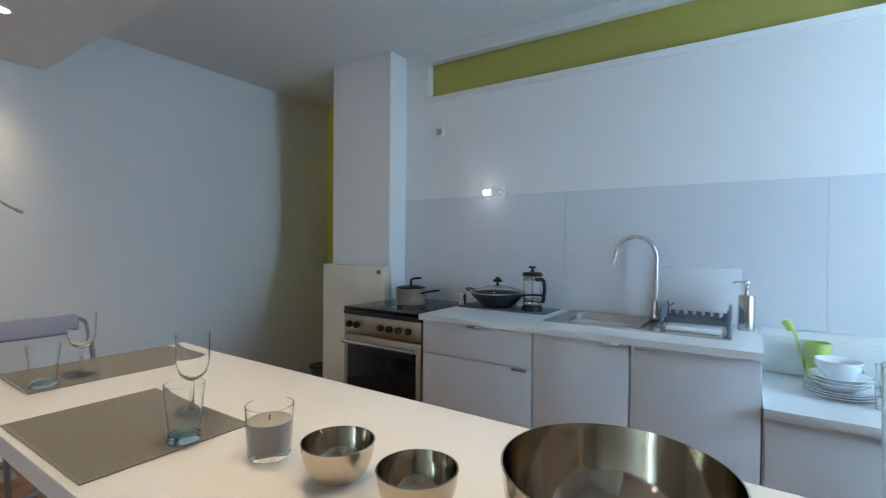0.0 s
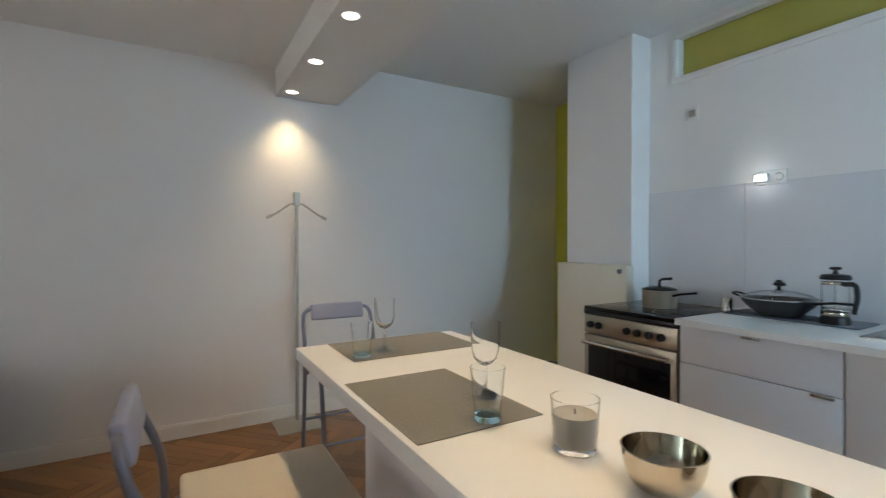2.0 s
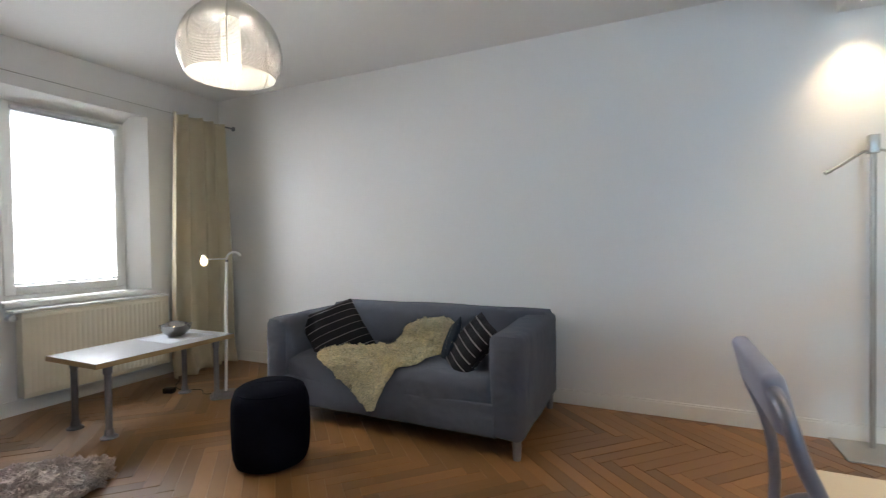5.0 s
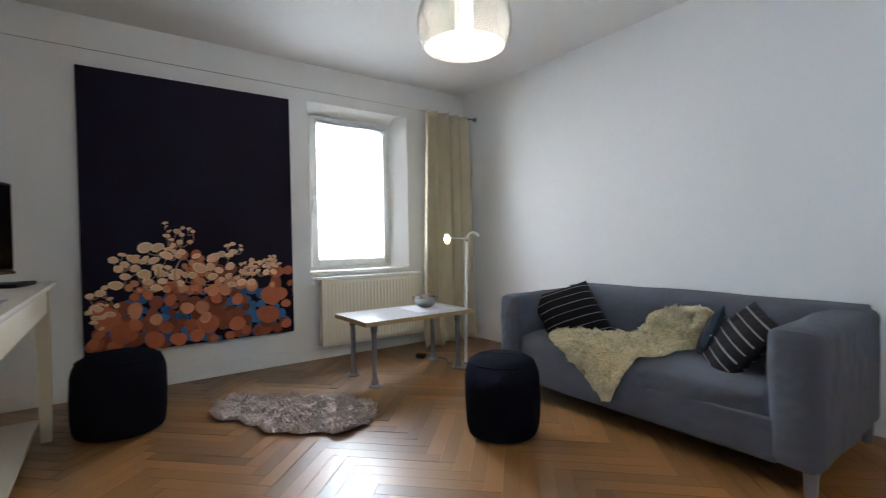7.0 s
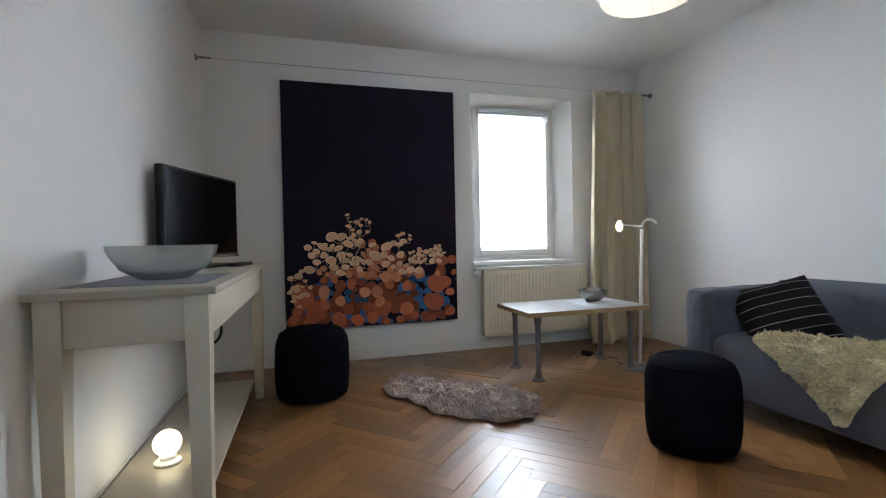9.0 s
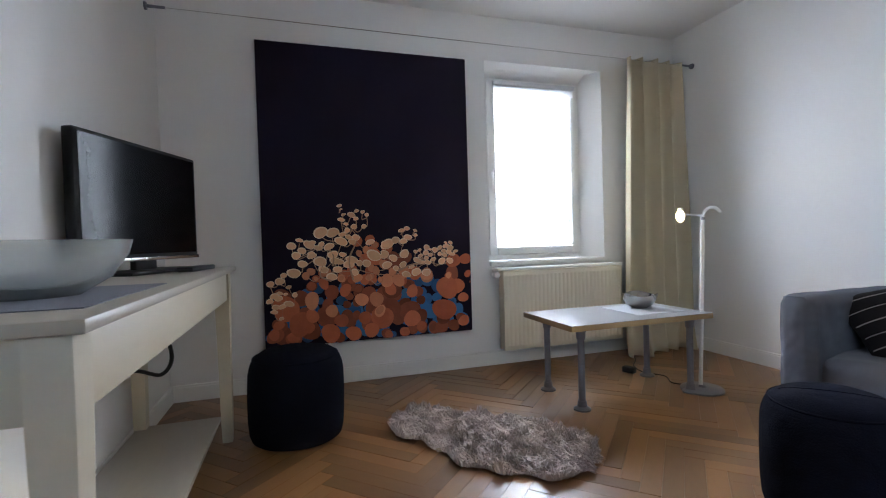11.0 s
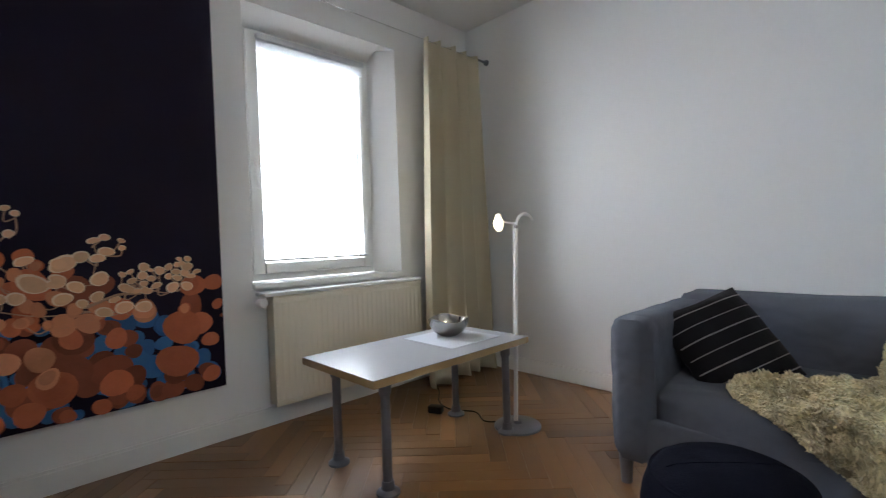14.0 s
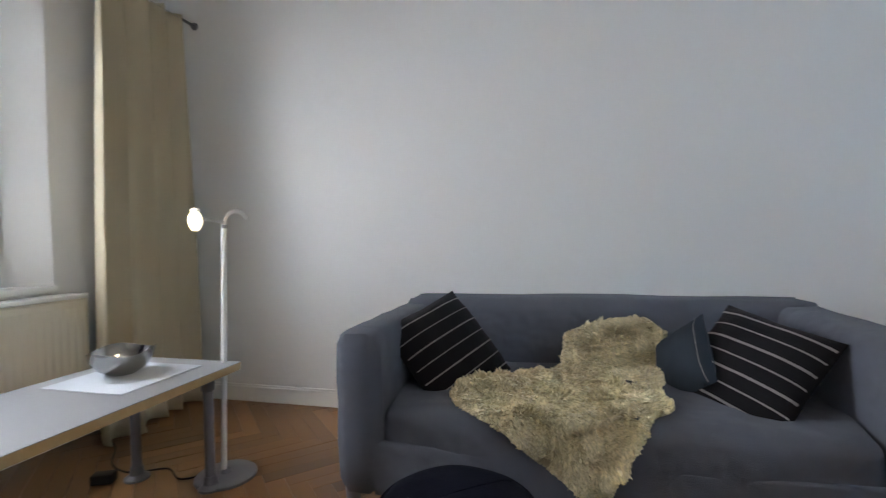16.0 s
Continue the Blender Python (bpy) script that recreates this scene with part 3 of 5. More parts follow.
# sink
sk = thing("sink", "inset stainless steel sink with a drainer", "sink", (0, 0, 0))
sk.matrix_basis = RUN
sb = bmesh.new()
for b in ((6.655, 0.185, 6.715, 0.93), (7.10, 0.185, 7.15, 0.93), (6.715, 0.185, 7.10, 0.20), (6.715, 0.90, 7.10, 0.93), (6.715, 0.52, 7.10, 0.555)):
    box(b[0], b[1], 0.900, b[2], b[3], 0.906, bm=sb)
part("rim", sb, STEEL, sk)
basin = bmesh.new()
prof = [(0.0, 0.906), (0.01, 0.893), (0.02, 0.825), (0.06, 0.805)]
loops = []
for inset, z in prof:
    pts = []
    for (cx, cy), a0 in (((7.10 - 0.05, 0.90 - 0.05), 0), ((6.715 + 0.05, 0.90 - 0.05), 90), ((6.715 + 0.05, 0.555 + 0.05), 180), ((7.10 - 0.05, 0.555 + 0.05), 270)):
        for k in range(5):
            a = radians(a0 + 22.5 * k)
            rr = max(0.05 - inset * 0.3, 0.02)
            sx, sy = (1 if math.cos(radians(a0 + 45)) > 0 else -1), (1 if math.sin(radians(a0 + 45)) > 0 else -1)
            pts.append(basin.verts.new((cx - sx * inset + rr * math.cos(a), cy - sy * inset + rr * math.sin(a), z)))
    loops.append(pts)
for a, b in zip(loops, loops[1:]):
    for k in range(len(a)):
        basin.faces.new((a[k], a[(k + 1) % len(a)], b[(k + 1) % len(b)], b[k]))
basin.faces.new(loops[-1])
part("basin", basin, STEEL, sk)
part("drainer", box(6.715, 0.20, 0.893, 7.10, 0.52, 0.897), STEEL, sk)
for k in range(7):
    part("groove", box(6.74, 0.235 + k * 0.04, 0.897, 7.08, 0.247 + k * 0.04, 0.900, 0.001, seg=1), STEEL, sk)
part("drain", lathe([(0, 0.808), (0.04, 0.808), (0.042, 0.806)], 24, at=(6.90, 0.73, 0)), GREYMETAL, sk)
single("steel_strainer", lathe([(0, 0.0), (0.07, 0.004), (0.115, 0.05), (0.125, 0.052), (0.125, 0.056), (0.112, 0.054), (0.068, 0.008), (0, 0.004)], 36), POLISH,
       "round steel strainer bowl standing in the sink", "strainer", at=run(6.90, 0.72, 0.809))
tp = thing("tap", "tall steel gooseneck kitchen tap", "tap", run(7.06, 0.50, 0.906))
part("base", lathe([(0, 0), (0.027, 0), (0.027, 0.012), (0.022, 0.05), (0.022, 0.10), (0.013, 0.105), (0, 0.105)], 24), STEEL, tp)
part("spout", tube([(0, 0, 0.09), (0, 0, 0.31)] + [(-0.0 - 0.02 * (k / 14), 0.10 - 0.10 * math.cos(math.pi * k / 14), 0.32 + 0.105 * math.sin(math.pi * k / 14)) for k in range(15)] + [(-0.02, 0.203, 0.28), (-0.02, 0.205, 0.27)], 0.0115, 14), STEEL, tp)
part("lever", tube([(0, -0.02, 0.06), (-0.01, -0.06, 0.075), (-0.02, -0.085, 0.095)], 0.007, 8), STEEL, tp)

# dish rack
dr = thing("dish_rack", "slate grey folding dish rack with a white tray", "dish rack", run(6.88, 0.32, 0.904))
part("tray", box(-0.13, -0.11, 0, 0.13, 0.11, 0.022, 0.005), WHITEWARE, dr, "white drip tray")
for s in (-1, 1):
    for zz in (0.012, 0.10):
        part("rail", tube([(-0.16, s * 0.13, zz + 0.01), (0.17, s * 0.13, zz + 0.01)], 0.003, 6), STEEL, dr)
for k in range(2):
    comb = bmesh.new()
    for q in range(7):
        box(-0.02 + 0.13 * k, -0.125 + q * 0.037, 0.03, -0.012 + 0.13 * k, -0.103 + q * 0.037, 0.066, 0.002, bm=comb, seg=1)
    box(-0.022 + 0.13 * k, -0.13, 0.025, -0.010 + 0.13 * k, 0.13, 0.045, 0.002, bm=comb)
    part("comb", comb, GREYPLASTIC, dr)
for s in (-1, 1):
    part("end_panel", box(-0.11, s * 0.135 - 0.005, 0.045, 0.10, s * 0.135 + 0.005, 0.11, 0.003), GREYPLASTIC, dr)
    for x in (-0.12, 0.12):
        part("leg", tube([(x, s * 0.13, 0), (x, s * 0.13, 0.11)], 0.004, 6), GREYPLASTIC, dr)
bd = single("cutting_board", box(-0.006, -0.185, 0, 0.006, 0.185, 0.27, 0.005), BOARD, "white plastic cutting board leaning on the tiles", "cutting board")
bd.matrix_basis = pose(*run(7.118, 0.33, 0.908), 0, 5, 0)
sp = thing("soap_dispenser", "brushed steel soap dispenser with a pump", "dispenser", run(7.0, 0.14, 0.901))
part("body", lathe([(0, 0), (0.033, 0), (0.033, 0.155), (0.028, 0.162), (0, 0.162)], 28), STEEL, sp)
part("pump", lathe([(0.010, 0.16), (0.010, 0.19), (0.006, 0.192), (0.006, 0.21), (0.013, 0.212), (0.012, 0.226), (0, 0.227)], 16), STEEL, sp)
part("nozzle", tube([(0, 0, 0.22), (-0.01, 0.03, 0.222), (-0.015, 0.055, 0.216)], 0.005, 8), STEEL, sp)

# crockery on the low unit
z = 0.701


def plate(bm_r, h):
    return lathe([(0, 0), (bm_r * 0.55, 0), (bm_r * 0.62, 0.004), (bm_r, h), (bm_r, h + 0.003), (bm_r * 0.6, 0.009), (0, 0.006)], 40)


for k in range(6):
    r = 0.112 if k < 3 else 0.098
    single("plate" if k < 3 else "soup_plate", plate(r, 0.016 if k < 3 else 0.028), WHITEWARE, "white porcelain plate in a stack on the low unit", "plate",
           group="stacked white plates", at=run(6.82 + 0.003 * (k % 2), -0.14 - 0.002 * (k % 3), z + (k * 0.0095 if k < 3 else 0.03 + (k - 3) * 0.013)))
for k in range(2):
    single("white_bowl", lathe([(0, 0), (0.035, 0), (0.055, 0.02), (0.075, 0.06), (0.0755, 0.063), (0.072, 0.062), (0.05, 0.022), (0, 0.006)], 36), WHITEWARE,
           "white porcelain bowl nested on the plates", "bowl", group="stacked white bowls", at=run(6.82, -0.14, z + 0.067 + k * 0.014))
gc = single("green_cup", lathe([(0, 0), (0.033, 0), (0.04, 0.005), (0.046, 0.17), (0.044, 0.17), (0.037, 0.008), (0, 0.006)], 28), GREENWARE, "lime green plastic cup on the low unit", "cup", at=run(7.05, -0.10, z))
br = thing("dish_brush", "lime green dish brush standing in a cup", "brush", run(7.05, -0.07, z + 0.012))
part("handle", tube([(0, 0, 0.0), (-0.01, 0.05, 0.20), (-0.01, 0.065, 0.22)], 0.006, 8), GREENWARE, br)
part("head", tube([(-0.01, 0.06, 0.205), (-0.01, 0.085, 0.245)], 0.018, 10), GREENWARE, br)
hb = single("wall_upstand", box(XK - 0.030, -1.09, 0.701, XK - 0.008, 0.026, 0.87, 0.003), WHITELAM, "white upstand along the wall behind the low unit", "upstand")


def mug(at, turn):
    m = thing("white_mug", "white porcelain mug on the low unit", "mug", at, turn, "white mugs")
    part("body", lathe([(0, 0), (0.036, 0), (0.04, 0.004), (0.041, 0.09), (0.038, 0.09), (0.037, 0.007), (0, 0.006)], 28), WHITEWARE, m)
    part("handle", tube([(0.04, 0, 0.07), (0.06, 0, 0.07), (0.07, 0, 0.05), (0.06, 0, 0.025), (0.04, 0, 0.022)], 0.005, 8), WHITEWARE, m)


mug(run(6.75, -0.34, z), 120)
mug(run(6.88, -0.36, z), 60)
mug(run(6.82, -0.46, z), 200)
for gx, gy in ((6.92, -0.25), (6.70, -0.25), (7.02, -0.30)):
    single("drinking_glass", lathe([(0, 0.0), (0.028, 0), (0.034, 0.11), (0.032, 0.11), (0.027, 0.01), (0, 0.01)], 28), CLEAR, "plain clear drinking glass on the low unit", "glass", group="glasses on the low unit", at=run(gx, gy, z))

# socket with night light, thermostat
so = thing("wall_socket", "white double wall socket with a plugged night light", "socket", (XK, 1.455, 1.62))
part("plate", box(-0.012, -0.075, -0.038, 0, 0.075, 0.038, 0.003), TRIM, so)
ring = lathe([(0.018, 0), (0.021, 0.003), (0.021, 0)], 24)
bmesh.ops.rotate(ring, verts=ring.verts, matrix=Matrix.Rotation(radians(-90), 3, "Y"))
bmesh.ops.translate(ring, verts=ring.verts, vec=(-0.012, -0.038, 0))
part("outlet", ring, GREYMETAL, so)
nl = thing("night_light", "small glowing plug-in night light", "night light", (XK - 0.0125, 1.495, 1.62))
part("body", box(-0.022, -0.033, -0.022, 0, 0.033, 0.022, 0.004), LAMPWHITE, nl)
part("diffuser", box(-0.027, -0.026, -0.014, -0.022, 0.026, 0.014, 0.002), NIGHT, nl)
sw2 = thing("wall_switch", "small white wall socket below the transom", "socket", (XK, 1.89, 2.065))
part("plate", box(-0.010, -0.04, -0.04, 0, 0.04, 0.04, 0.003), TRIM, sw2)
part("outlet", box(-0.013, -0.02, -0.02, -0.010, 0.02, 0.02, 0.002), STEEL, sw2)


def radiator(name, label, at, turn, width, z0, z1, ribs, depth=0.08):
    """A panel radiator; local x runs along it, its front looks to -y."""
    r = thing(name, label, "radiator", at, turn)
    bm = bmesh.new()
    if ribs:
        n = int(width / 0.033)
        prof = []
        for k in range(n):
            u = k * width / n
            s = width / n
            prof += [(u + s * 0.08, 0), (u + s * 0.2, 0.0022), (u + s * 0.34, 0.0022), (u + s * 0.46, 0)]
        lo = [bm.verts.new((u, d, z0 + 0.03)) for u, d in prof]
        hi = [bm.verts.new((u, d, z1 - 0.03)) for u, d in prof]
        for k in range(len(prof) - 1):
            bm.faces.new((lo[k], lo[k + 1], hi[k + 1], hi[k]))
        part("front_panel", bm, RADIATOR, r)
        part("front_backing", box(0, 0.0036, z0, width, 0.02, z1, 0.003), RADIATOR, r)
    else:
        part("front_panel", box(0, 0, z0, width, 0.02, z1, 0.006), RADIATOR, r)
    part("rear_panel", box(0, depth - 0.02, z0, width, depth, z1, 0.004), RADIATOR, r)
    part("top_grille", box(0.002, 0.002, z1 - 0.004, width - 0.002, depth, z1 + 0.006, 0.002), RADIATOR, r)
    for u in (0.0, width - 0.006):
        part("side_cover", box(u, 0.006, z0 + 0.01, u + 0.006, depth - 0.004, z1 - 0.002, 0.001), RADIATOR, r)
    for u in (0.15 * width, 0.85 * width):
        part("bracket", box(u, depth - 0.002, z0 + 0.1, u + 0.03, depth + 0.02, z1 - 0.1), RADIATOR, r)
    return r


r1 = radiator("radiator", "white ribbed panel radiator under the window", (0.265, 2.03, 0), 90, 1.0, 0.115, 0.675, True, 0.085)
v = part("valve", tube([(-0.005, 0.05, 0.645), (-0.05, 0.05, 0.645)], 0.012, 10), STEEL, r1)
part("valve_head", tube([(-0.045, 0.05, 0.655), (-0.055, 0.03, 0.655), (-0.055, -0.02, 0.655)], [0.016, 0.022, 0.02], 14), LAMPWHITE, r1)
part("top_board", box(-0.045, -0.008, 0.683, 1.0, 0.104, 0.702, 0.004), TRIM, r1, "white board on top of the radiator")
r2 = radiator("radiator_tall", "tall white flat panel radiator on the pillar", (6.80, 2.78, 0), -90, 0.615, 0.15, 1.118, False, 0.07)
part("valve_head", tube([(0.565, -0.004, 1.085), (0.565, -0.012, 1.085)], [0.018, 0.016], 14), GREYMETAL, r2)
# ---- dining end ----
bt = thing("bar_table", "white bar table with a narrow panelled base", "table", (0, 0, 0))
part("tabletop", box(4.652, -0.45, 0.875, 5.262, 1.80, 0.915, 0.003), WHITELAM, bt)
for y0, y1 in ((-0.40, 0.308), (0.312, 1.028), (1.032, 1.75)):
    part("base_panel", box(4.88, y0, 0.0, 5.235, y1, 0.874, 0.002), FRONT, bt)

def placemat(x0, y0, x1, y1, label):
    """A woven mat: sheet, raised cross threads and a stitched border."""
    m = thing("placemat", label, "placemat", (0, 0, 0), group="placemats")
    z0, z1 = 0.9155, 0.9172
    part("weave", box(x0, y0, z0, x1, y1, z1, 0.0006, seg=1), PLACEMAT, m)
    ribs = bmesh.new()
    n = int((y1 - y0) / 0.006)
    for k in range(1, n):
        y = y0 + (y1 - y0) * k / n
        box(x0 + 0.008, y - 0.0011, z1 - 0.0002, x1 - 0.008, y + 0.0011, z1 + 0.0004, bm=ribs)
    part("thread", ribs, PLACEMAT, m, smooth=False)["kind"] = "stuff"
    for a0, b0, a1, b1 in ((x0, y0, x1, y0 + 0.006), (x0, y1 - 0.006, x1, y1), (x0, y0 + 0.006, x0 + 0.006, y1 - 0.006), (x1 - 0.006, y0 + 0.006, x1, y1 - 0.006)):
        part("border", box(a0, b0, z1 - 0.0003, a1, b1, z1 + 0.0006), PLACEMAT, m, smooth=False)
    return m


placemat(4.757, 1.515, 5.205, 1.79, "woven taupe placemat at the table end")
placemat(4.665, 0.92, 4.953, 1.318, "woven taupe placemat under a tumbler")


def tumbler(at):
    t = thing("tumbler", "clear tumbler with an aqua base on a placemat", "glass", at, group="tumblers on the table")
    part("body", lathe([(0.0265, 0.0125), (0.0275, 0.03), (0.035, 0.105), (0.0338, 0.105), (0.0262, 0.03), (0.0252, 0.0125)], 32), AQUA, t)
    part("base", lathe([(0, 0), (0.026, 0), (0.0275, 0.003), (0.0275, 0.012), (0, 0.012)], 32), AQUABASE, t, "thick aqua glass base")
    return t


def wine_glass(at):
    g = thing("wine_glass", "clear stemmed wine glass on a placemat", "wine glass", at, group="wine glasses on the table")
    part("cup", lathe([(0.004, 0.070), (0.015, 0.075), (0.027, 0.088), (0.032, 0.108), (0.0335, 0.170), (0.0325, 0.170), (0.031, 0.109), (0.0255, 0.091), (0.013, 0.079), (0, 0.076)], 32), CLEAR, g)
    part("stem", lathe([(0.034, 0), (0.034, 0.002), (0.010, 0.006), (0.0045, 0.014), (0.004, 0.070), (0, 0.072)], 24), CLEAR, g)


tumbler((4.80, 1.565, 0.918))
wine_glass((4.895, 1.61, 0.918))
tumbler((4.838, 0.953, 0.918))
wine_glass((4.915, 1.07, 0.918))
cd = thing("candle", "grey wax candle in a clear glass", "candle", (4.893, 0.775, 0.916))
part("glass", lathe([(0, 0), (0.034, 0), (0.036, 0.004), (0.041, 0.088), (0.0395, 0.088), (0.0345, 0.010), (0, 0.009)], 32), CLEAR, cd)
part("wax", lathe([(0, 0.0095), (0.0338, 0.0105), (0.0372, 0.062), (0.034, 0.060), (0, 0.060)], 32), WAX, cd)
part("wick", tube([(0, 0, 0.06), (0.001, 0.001, 0.069)], 0.001, 6), BLACK, cd)


def steel_bowl(at, r, h, label):
    pr = [(0, 0), (r * 0.42, 0)]
    for k in range(9):
        a = radians(12 + 78 * k / 8)
        pr.append((r * (0.42 + 0.58 * math.sin(a) ** 0.9), h * (1 - math.cos(a)) ** 0.95))
    pr[-1] = (r, h)
    inner = [(p - 0.0018, q + 0.0016) for p, q in pr[1:-1]]
    prof = pr + [(r + 0.0012, h + 0.001), (r - 0.001, h + 0.0016)] + inner[::-1] + [(0, 0.0018)]
    return single("steel_bowl", lathe(prof, 56), POLISH, label, "bowl", group="steel bowls on the table", at=at)


steel_bowl((4.905, 0.618, 0.916), 0.057, 0.058, "small polished steel bowl on the bar table")
steel_bowl((4.905, 0.462, 0.916), 0.057, 0.058, "small polished steel bowl on the bar table")
steel_bowl((4.935, 0.205, 0.916), 0.128, 0.118, "large polished steel salad bowl on the bar table")
single("tall_vase", lathe([(0, 0), (0.043, 0), (0.046, 0.004), (0.052, 0.228), (0.0500, 0.228), (0.0445, 0.016), (0, 0.014)], 40), CLEAR,
       "tall clear glass vase on the bar table", "vase", at=(5.15, -0.105, 0.916))


def bar_chair():
    """A folding tube chair; its back is at -x, its seat looks to +x."""
    c = thing("folding_chair", "grey tube folding chair with a cream seat", "chair", (0, 0, 0), group="folding chairs at the bar table")
    seat = box(-0.20, -0.205, 0.585, 0.21, 0.205, 0.612, 0.012, seg=3)
    part("seat", seat, SEATPAD, c, "cream vinyl seat")
    part("seat_frame", tube(smooth_path([(-0.19, -0.19, 0.578), (0.17, -0.19, 0.578), (0.19, 0, 0.578), (0.17, 0.19, 0.578), (-0.19, 0.19, 0.578)], 5), 0.008, 8), CHAIRTUBE, c)
    back = []
    for s in (-1, 1):
        back.append([(-0.29, s * 0.215, 0.012), (-0.238, s * 0.215, 0.58), (-0.292, s * 0.213, 0.80), (-0.306, s * 0.195, 0.855), (-0.311, s * 0.16, 0.872)])
    for b in back:
        part("back_post", tube(smooth_path(b, 6), 0.0115, 12), CHAIRTUBE, c)
    pad = bmesh.new()
    box(-0.017, -0.165, -0.05, 0.017, 0.165, 0.05, 0.014, bm=pad, seg=3)
    bmesh.ops.rotate(pad, verts=pad.verts, matrix=Matrix.Rotation(radians(-14), 3, "Y"))
    bmesh.ops.translate(pad, verts=pad.verts, vec=(-0.303, 0, 0.85))
    part("backrest", pad, BACKPAD, c, "lilac grey padded backrest")
    for s in (-1, 1):
        part("front_leg", tube(smooth_path([(-0.25, s * 0.20, 0.50), (-0.18, s * 0.20, 0.545), (-0.02, s * 0.20, 0.55), (0.06, s * 0.20, 0.50), (0.13, s * 0.20, 0.012)], 6), 0.0115, 12), CHAIRTUBE, c)
        for fx in (-0.29, 0.13):
            part("rubber_foot", lathe([(0, 0), (0.015, 0), (0.015, 0.03), (0.012, 0.032)], 12, at=(fx, s * (0.215 if fx < 0 else 0.20), 0)), BLACK, c)
    part("footrest", tube([(0.105, -0.20, 0.20), (0.105, 0.20, 0.20)], 0.009, 10), CHAIRTUBE, c)
    part("stretcher", tube([(-0.27, -0.215, 0.22), (-0.27, 0.215, 0.22)], 0.009, 10), CHAIRTUBE, c)
    return c


ch = bar_chair()
ch.matrix_basis = pose(4.51, 1.51, 0, 0, 0, 0)
copy_thing(ch, pose(5.17, 2.71, 0, 0, 0, -90))

# coat rack
cr = thing("coat_rack", "slim satin metal coat rack on a flat base plate", "coat rack", (5.045, 3.56, 0))
part("base_plate", box(-0.165, -0.22, 0, 0.135, 0.085, 0.010, 0.003), RACK, cr)
part("pole", tube([(0, 0, 0.01), (0, 0, 1.62)], 0.0125, 14), RACK, cr)
part("hub", box(-0.022, -0.022, 1.535, 0.022, 0.022, 1.63, 0.004), RACK, cr)
for s in (-1, 1):
    part("arm", tube(smooth_path([(0, 0, 1.535), (s * 0.035, -0.005, 1.548), (s * 0.08, -0.01, 1.52), (s * 0.14, -0.015, 1.478), (s * 0.19, -0.02, 1.452)]), 0.007, 8), RACK, cr)
    part("arm_tip", tube([(s * 0.175, -0.018, 1.458), (s * 0.205, -0.022, 1.444)], 0.011, 10), RACK, cr)

bk = thing("basket", "small dark woven basket on the hall floor", "basket", (7.40, 3.48, 0))
part("body", lathe([(0, 0), (0.08, 0), (0.10, 0.10), (0.105, 0.11), (0.098, 0.11), (0.078, 0.008), (0, 0.006)], 24), PLACEMAT, bk)
part("rim", tube(arc((0, 0, 0.11), 0.102, 0, 345, 23, "xy"), 0.006, 6, closed=True), BLACK, bk)

# ---- living end ----
pic = thing("painting", "large dark canvas with cream and coral blossoms", "painting", (0, 0, 0))
PY, PZ, PW, PH = 0.445, 2.168, 1.365, 1.895
part("canvas", box(XW + 0.001, PY, PZ - PH, 0.20, PY + PW, PZ, 0.003), CANVAS, pic)
layers = {k: bmesh.new() for k in PAINTS}
rng = random.Random(11)
depth = {"blue": 0.2003, "rust": 0.2008, "coral": 0.2013, "peach": 0.2018, "cream": 0.2029, "ivory": 0.2023}
count = {k: 0 for k in PAINTS}


form = [0.0, 1.0, 0.0]


def blot(kind, u, v, r, again=False):
    """One flat brushed blossom on the canvas."""
    r *= PW
    r = min(r, (1 - v) * PH * 0.98 + 0.004, u * PW, (1 - u) * PW)
    if r < 0.006:
        return
    bm = layers[kind]
    count[kind] += 1
    x = depth[kind] + (count[kind] % 50) * 0.000009
    cy, cz = PY + u * PW, PZ - v * PH
    if not again:
        if kind == "ivory":
            form[:] = rng.uniform(-0.4, 0.4), rng.uniform(0.55, 0.88), rng.uniform(0, 6)
        else:
            form[:] = rng.uniform(0, 3.1), rng.uniform(0.80, 0.98), rng.uniform(0, 6)
    turn, sq, ph = form
    n = 18
    vs = []
    for k in range(n):
        a = 2 * math.pi * k / n
        rr = r * (1 + 0.07 * math.sin(2 * a + ph) + 0.04 * math.sin(3 * a + 2 * ph))
        du, dv = rr * math.cos(a), rr * sq * math.sin(a)
        vs.append(bm.verts.new((x, cy + du * math.cos(turn) - dv * math.sin(turn), cz + du * math.sin(turn) + dv * math.cos(turn))))
    bm.faces.new(vs)


def cluster(kind, u, v, su, sv, n, size):
    placed = []
    for _ in range(n * 30):
        if len(placed) >= n:
            break
        a, b = u + su * rng.uniform(-1, 1), v + sv * rng.uniform(-1, 1)
        s = size * rng.uniform(0.6, 1.3)
        if 0.005 < a < 0.995 and b < 0.99 and ((a - u) / su) ** 2 + ((b - v) / sv) ** 2 < 1.1 and all((a - p) ** 2 + ((b - q) * 1.39) ** 2 > (0.8 * (s + t)) ** 2 for p, q, t in placed):
            placed.append((a, b, s))
            if kind == "cream":
                blot("ivory", a, b, s)
                blot("cream", a + 0.05 * s, b + 0.04 * s, s * 0.82, True)
                continue
            shade = {"peach": ("peach", "peach", "coral"), "coral": ("coral", "coral", "rust")}
            blot(rng.choice(shade.get(kind, (kind,))), a, b, s)
            if rng.random() < 0.45:
                blot({"cream": "ivory"}.get(kind, kind), a - 0.15 * s * rng.random(), b - 0.12 * s * rng.random(), s * rng.uniform(0.55, 0.8))
    return placed


